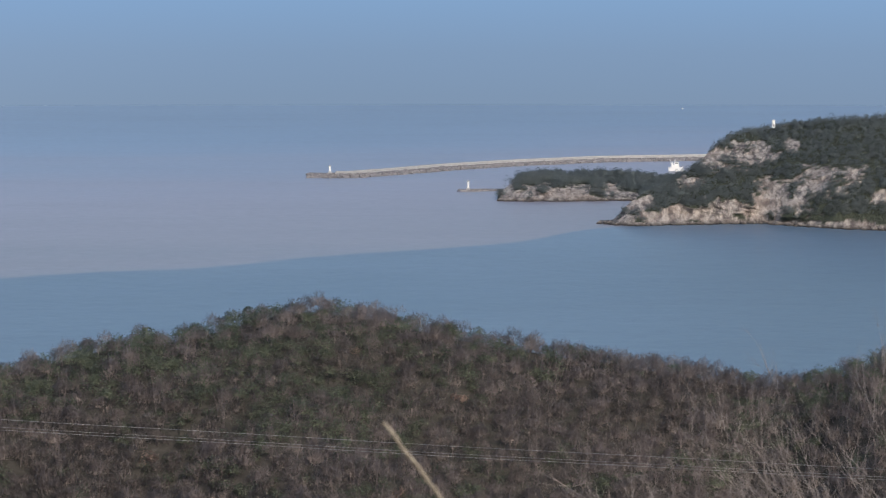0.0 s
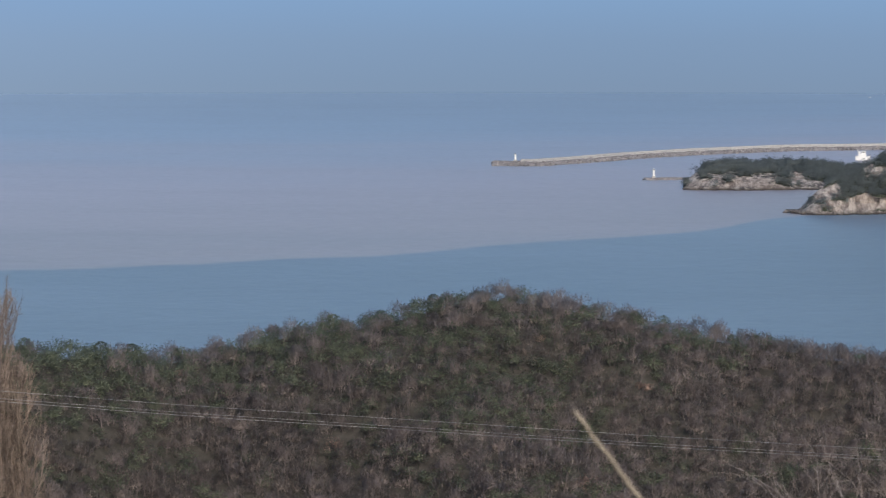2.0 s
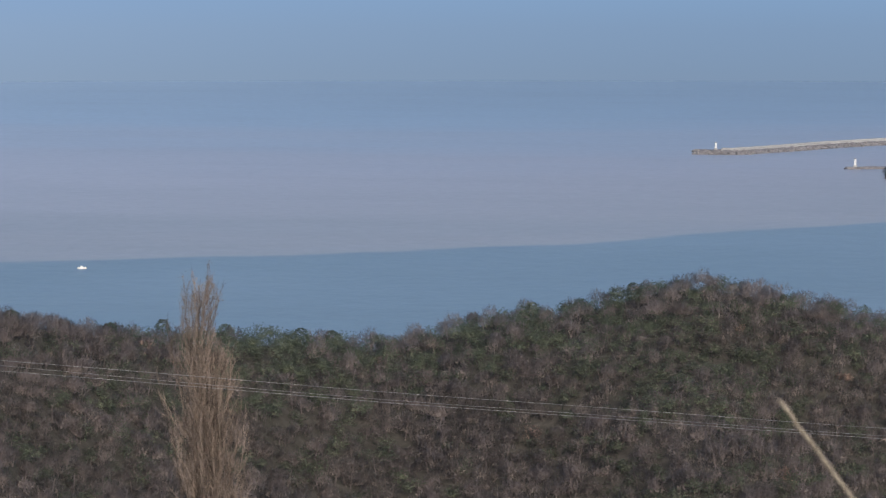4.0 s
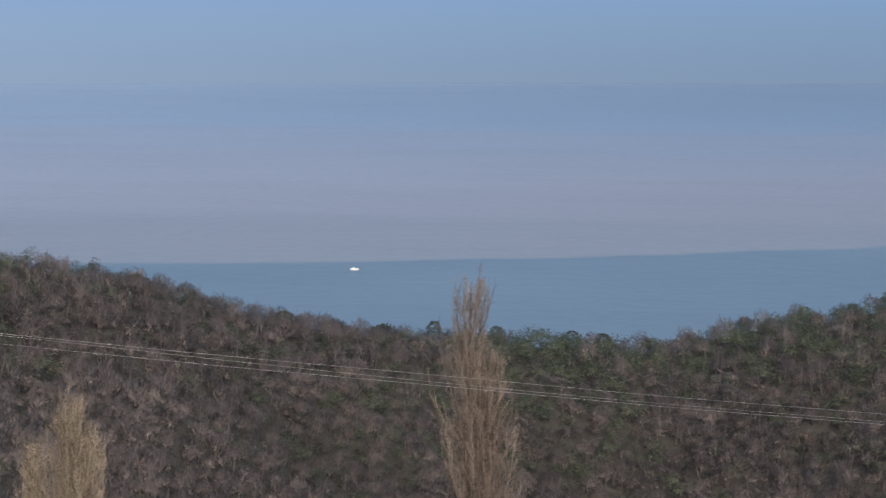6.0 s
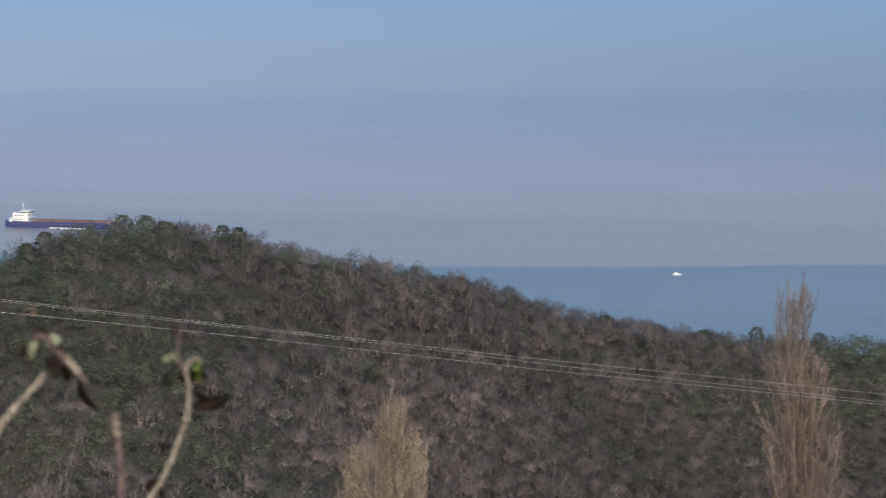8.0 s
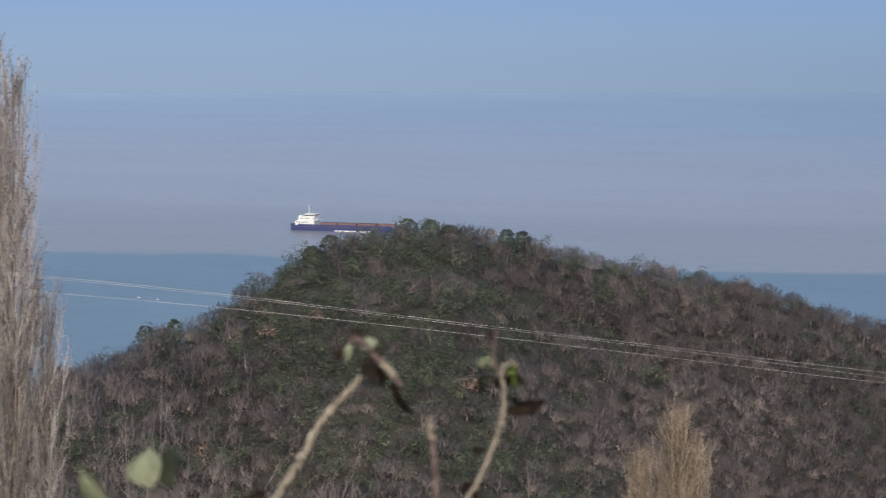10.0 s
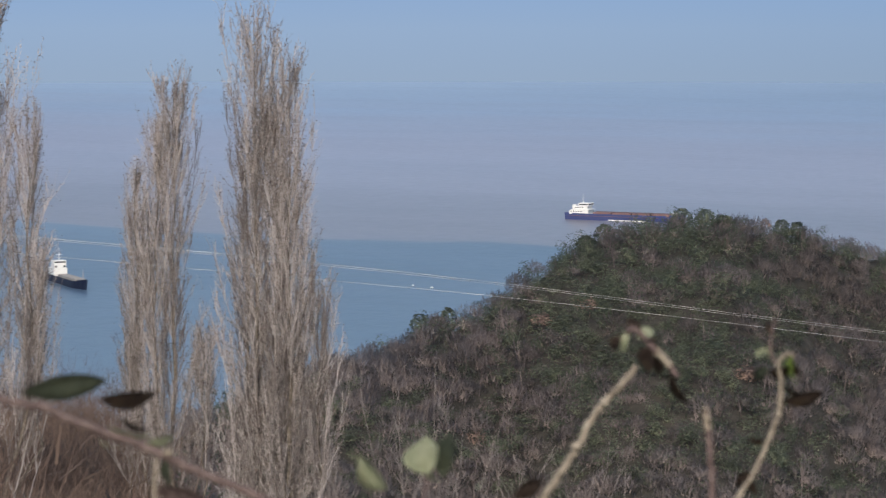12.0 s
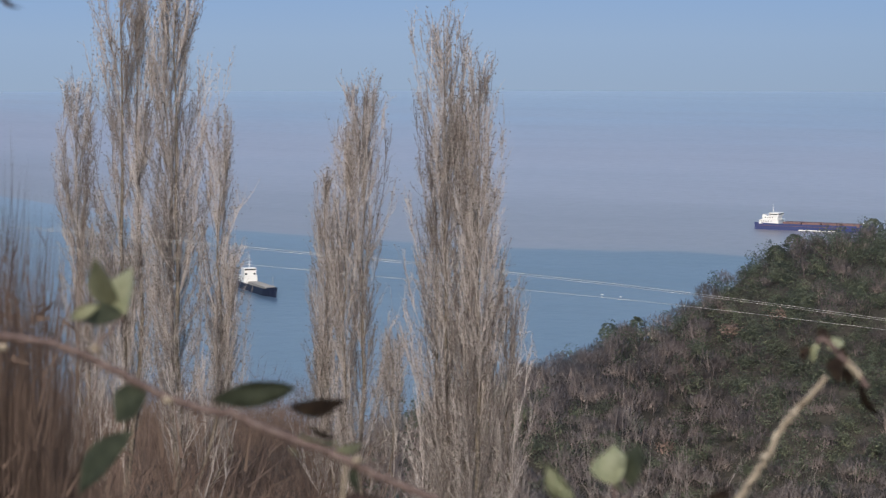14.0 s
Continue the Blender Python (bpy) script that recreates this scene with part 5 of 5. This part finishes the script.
    b = plant_thing("thistle", 22.6, d, "dry straw-coloured stem with a withered head", "thistle", "dry thistles")
    cane_part("stem", b, [spot(24.6, d, land_z(24.6, d) - 0.05), at_eye(24.5, -18, d), at_eye(23.39, -9.66, d), at_eye(22.80, -8.83, d), at_eye(22.39, -8.21, d), at_eye(21.94, -7.45, d), at_eye(21.65, -7.15, d), at_eye(21.37, -6.82, d)], 0.0058, 0.0044, STRAW)
    bud_part(b, 22.34, -8.10, d, 0.0058)
    bud_part(b, 21.89, -7.40, d, 0.0050)
    cane_part("bent_top", b, [at_eye(21.54, -6.27, d), at_eye(21.43, -6.23, d), at_eye(21.24, -6.38, d), at_eye(21.08, -6.57, d), at_eye(20.86, -6.79, d), at_eye(20.72, -6.99, d)], 0.0036, 0.0040, CANE)
    cane_part("peeled_joint", b, [at_eye(21.09, -6.56, d), at_eye(20.97, -6.67, d), at_eye(20.84, -6.81, d)], 0.0052, 0.0050, STRAW)
    cane_part("broken_stalk", b, [at_eye(20.27, -7.50, d), at_eye(20.24, -7.78, d), at_eye(20.19, -8.27, d), at_eye(20.16, -8.90, d), at_eye(20.2, -13, d), spot(20.2, d, land_z(20.2, d) - 0.05)], 0.0048, 0.0046, CANE)
    cane_part("peeled_joint", b, [at_eye(20.28, -7.50, d), at_eye(20.26, -7.65, d), at_eye(20.24, -7.81, d)], 0.0055, 0.0052, STRAW)
    leaf_part(b, 21.49, -6.27, d, 21.59, -6.61, 0.012, 5, PALE_LEAF)
    leaf_part(b, 21.35, -6.40, d, 21.13, -6.23, 0.019, 10, PALE_LEAF)
    leaf_part(b, 21.29, -6.27, d, 21.53, -6.07, 0.016, 20, DRY_LEAF)
    leaf_part(b, 21.13, -6.50, d, 21.20, -6.92, 0.032, 10, DRY_LEAF, "dead brown leaf")
    leaf_part(b, 20.90, -6.66, d, 21.06, -6.95, 0.022, 15, DRY_LEAF, "dead brown leaf")
    leaf_part(b, 20.84, -6.91, d, 20.48, -7.45, 0.019, 10, DRY_LEAF, "dead brown leaf")
    leaf_part(b, 21.35, -6.31, d, 21.04, -6.41, 0.017, 40, LEAF)
    leaf_part(b, 21.62, -6.36, d, 21.78, -6.56, 0.016, 10, DRY_LEAF)
    leaf_part(b, 21.13, -6.34, d, 20.93, -6.66, 0.016, 10, DRY_LEAF)

    d = 4.5
    b = plant_thing("thistle", 19.7, d, "dry stem with a green and brown withered head", "thistle", "dry thistles")
    cane_part("stem", b, [spot(20.4, d, land_z(20.4, d) - 0.05), at_eye(20.4, -18, d), at_eye(19.93, -9.25, d), at_eye(19.69, -8.79, d), at_eye(19.50, -8.50, d), at_eye(19.30, -8.04, d), at_eye(19.12, -7.57, d), at_eye(19.09, -7.37, d), at_eye(19.08, -7.08, d), at_eye(19.13, -6.79, d)], 0.0038, 0.0030, STRAW)
    bud_part(b, 19.12, -7.57, d, 0.0042)
    cane_part("twig", b, [at_eye(19.13, -6.82, d), at_eye(19.25, -6.55, d), at_eye(19.22, -6.21, d), at_eye(19.18, -6.03, d)], 0.0022, 0.0014, CANE)
    cane_part("twig", b, [at_eye(19.14, -6.74, d), at_eye(18.97, -6.60, d), at_eye(18.87, -6.65, d)], 0.0024, 0.0016, STRAW)
    leaf_part(b, 18.91, -6.62, d, 18.89, -7.01, 0.014, 5, GREEN_LEAF, "fresh green leaf")
    leaf_part(b, 19.23, -6.75, d, 19.00, -6.67, 0.010, 5, PALE_LEAF)
    leaf_part(b, 19.34, -6.55, d, 19.49, -6.64, 0.008, 5, PALE_LEAF)
    leaf_part(b, 19.33, -6.48, d, 19.14, -6.69, 0.011, 15, PALE_LEAF)
    leaf_part(b, 19.28, -6.87, d, 18.87, -6.83, 0.024, 20, DRY_LEAF, "dead brown leaf")
    leaf_part(b, 18.92, -6.70, d, 18.71, -6.97, 0.018, 10, DRY_LEAF, "dead brown leaf")
    leaf_part(b, 19.05, -7.35, d, 18.39, -7.19, 0.021, 15, DRY_LEAF, "dead brown leaf")
    leaf_part(b, 19.05, -7.10, d, 18.44, -7.22, 0.018, 35, DRY_LEAF, "dead brown leaf")
    leaf_part(b, 19.27, -6.83, d, 19.50, -7.02, 0.016, 10, LEAF)
    leaf_part(b, 19.20, -6.30, d, 19.31, -6.07, 0.010, 5, DRY_LEAF)
    leaf_part(b, 19.50, -8.52, d, 19.78, -8.70, 0.018, 10, DRY_LEAF, "dead brown leaf")
    leaf_part(b, 19.53, -8.55, d, 19.42, -8.86, 0.017, 10, DRY_LEAF, "dead brown leaf")
    leaf_part(b, 19.32, -8.00, d, 19.59, -7.96, 0.008, 5, DRY_LEAF)


    LENS_SWAY = 0.0
    d = 5.4
    b = plant_thing("reed", -0.6, d, "cut straw-coloured cane slanting up", "reed", "")
    cane_part("stem", b, [spot(-9.0, d, land_z(-9.0, d) - 0.05), at_eye(-7.5, -26, d), at_eye(-3.2, -13.2, d), at_eye(-0.9, -9.8, d), at_eye(0.03, -8.56, d), at_eye(0.94, -7.36, d)], 0.0046, 0.0032, STRAW)


brambles()


# ---- single trees that stand out ----
def tall_crown(gen, n, tall, wide, leaf):
    """An evergreen crown from near the ground to a rounded top, leaf by leaf."""
    h = gen.uniform(0.12, 1.0, n)
    a = gen.uniform(0, 6.283, n)
    body = np.sqrt(np.maximum(0.02, 1 - ((h - 0.42) / 0.6) ** 2)) * (1 + 0.16 * np.sin(a * 3 + h * 9) + 0.12 * np.sin(a * 5 - h * 17))
    r = wide * body * gen.uniform(0.6, 1.05, n)
    base = np.stack([np.cos(a) * r, np.sin(a) * r, h * tall], 1)
    u = base - np.array([0, 0, tall * 0.45])
    u /= np.linalg.norm(u, axis=1)[:, None]
    way = np.cross(u, gen.normal(size=(n, 3))) + u * 0.35
    way /= np.linalg.norm(way, axis=1)[:, None]
    v, t = blades(base, way, gen.uniform(0.7, 1.6, n) * leaf * 1.6, gen.uniform(0.8, 1.5, n) * leaf * 1.4, gen)
    return v, t, np.repeat(gen.uniform(-0.25, 0.25, n), 3), outward(v, np.array([0, 0, tall * 0.4]), np.array([wide, wide, tall * 0.55]), gen, 0.45)


def lone_tree(az, d, el_top, wide, kind, label, seed):
    gen = np.random.default_rng(seed)
    z = land_z(az, d) - 0.3
    tall = max(2.5, high(el_top, d) - z)
    tree = thing("tree", spot(az, d, z), label, "tree", "trees on the crests")
    tk = Soup()
    v, t = tube([[0, 0, -0.5], [0.05, 0, tall * 0.35], [0, 0.05, tall * 0.7]], [0.17, 0.12, 0.05], 6)
    tk.add(v, t, 0.4)
    link_mesh("trunk", tk.mesh("trunk", True), BARK, tree)
    if kind == "bare":
        v, t, c, o = bare_crown(gen, 300, tall * 1.0, wide)
        mat = BARE
    else:
        v, t, c, o = tall_crown(gen, 900 if d < 400 else 560, tall, wide, 0.14 if d < 400 else 0.24)
        top = v[:, 2].max()
        v = v * (1, 1, tall / top)
        mat = CONIFER if kind == "dark" else GREEN
    link_mesh("crown", tri_mesh("crown", v, t, np.clip(c + 0.5, 0, 1), o), mat, tree)


lone_tree(3.10, 903, -5.50, 2.0, "dark", "dark round evergreen on the wooded crest", 61)
lone_tree(24.85, 555, -5.98, 1.8, "green", "dense dark green evergreen bush on the slope", 62)
lone_tree(24.40, 565, -5.88, 1.3, "green", "narrow dark conifer on the slope", 63)
lone_tree(24.58, 562, -6.02, 1.2, "green", "narrow dark conifer on the slope", 64)
lone_tree(28.2, 330, -6.95, 1.4, "dark", "dark evergreen behind the poplars", 65)
lone_tree(28.0, 335, -7.2, 1.2, "dark", "dark evergreen behind the poplars", 66)
for k, (az, el, w, kind) in enumerate([(20.68, -4.26, 1.9, "green"), (20.3, -4.28, 1.9, "green"), (20.0, -4.36, 1.7, "green"), (19.1, -4.42, 1.6, "green"), (18.85, -4.46, 1.4, "dark"), (21.9, -4.52, 1.8, "green"),
                                       (22.2, -4.70, 1.6, "dark"), (15.3, -5.28, 1.7, "green"), (11.45, -6.08, 1.9, "dark"), (10.6, -6.04, 1.8, "dark"), (8.4, -6.18, 2.2, "dark"), (7.9, -6.22, 2.0, "dark"),
                                       (9.6, -6.12, 2.0, "green"), (-1.4, -5.84, 2.0, "bare"), (-2.2, -5.96, 2.2, "bare"), (-0.1, -5.72, 1.8, "green"), (4.7, -5.78, 2.1, "green"), (13.0, -5.86, 1.7, "green"), (-5.9, -6.45, 2.4, "green")]):
    lone_tree(az, float(crest_d(az)) - 1, el - 0.04, w, kind, {"green": "dark green evergreen on the wooded crest", "dark": "nearly black evergreen on the wooded crest", "bare": "leafless grey tree on the wooded crest"}[kind], 70 + k)


def near_bush(az, d, el_top, wide, seed, slim=1.0, fine=0.8, n=1500):
    gen = np.random.default_rng(seed)
    z = land_z(az, d)
    tall = high(el_top, d) - z
    v, t, c = thicket(gen, n, tall * 1.15, wide, fine)
    v = v * (slim, slim, tall / v[:, 2].max())
    c = np.clip(c * 0.6 + 0.25, 0, 1)
    k = n * 3
    bush = thing("dry_bush", spot(az, d, z), "reddish-brown leafless bush close by", "bush", "near bushes")
    tagged(link_mesh("stem_mass", tri_mesh("stem_mass", v[:k], np.arange(k).reshape(-1, 3), c[:k]), SCRUB, bush), kind="stuff")
    tagged(link_mesh("twig_mass", tri_mesh("twig_mass", v[k:], np.arange(len(v) - k).reshape(-1, 3), c[k:]), SCRUB, bush), kind="stuff")


near_bush(35.2, 9, -2.4, 0.35, 91, 0.16, 1.3, 4200)
near_bush(34.75, 9.3, -3.2, 0.35, 93, 0.14, 1.3, 3000)
near_bush(34.7, 16, -6.6, 0.7, 92)
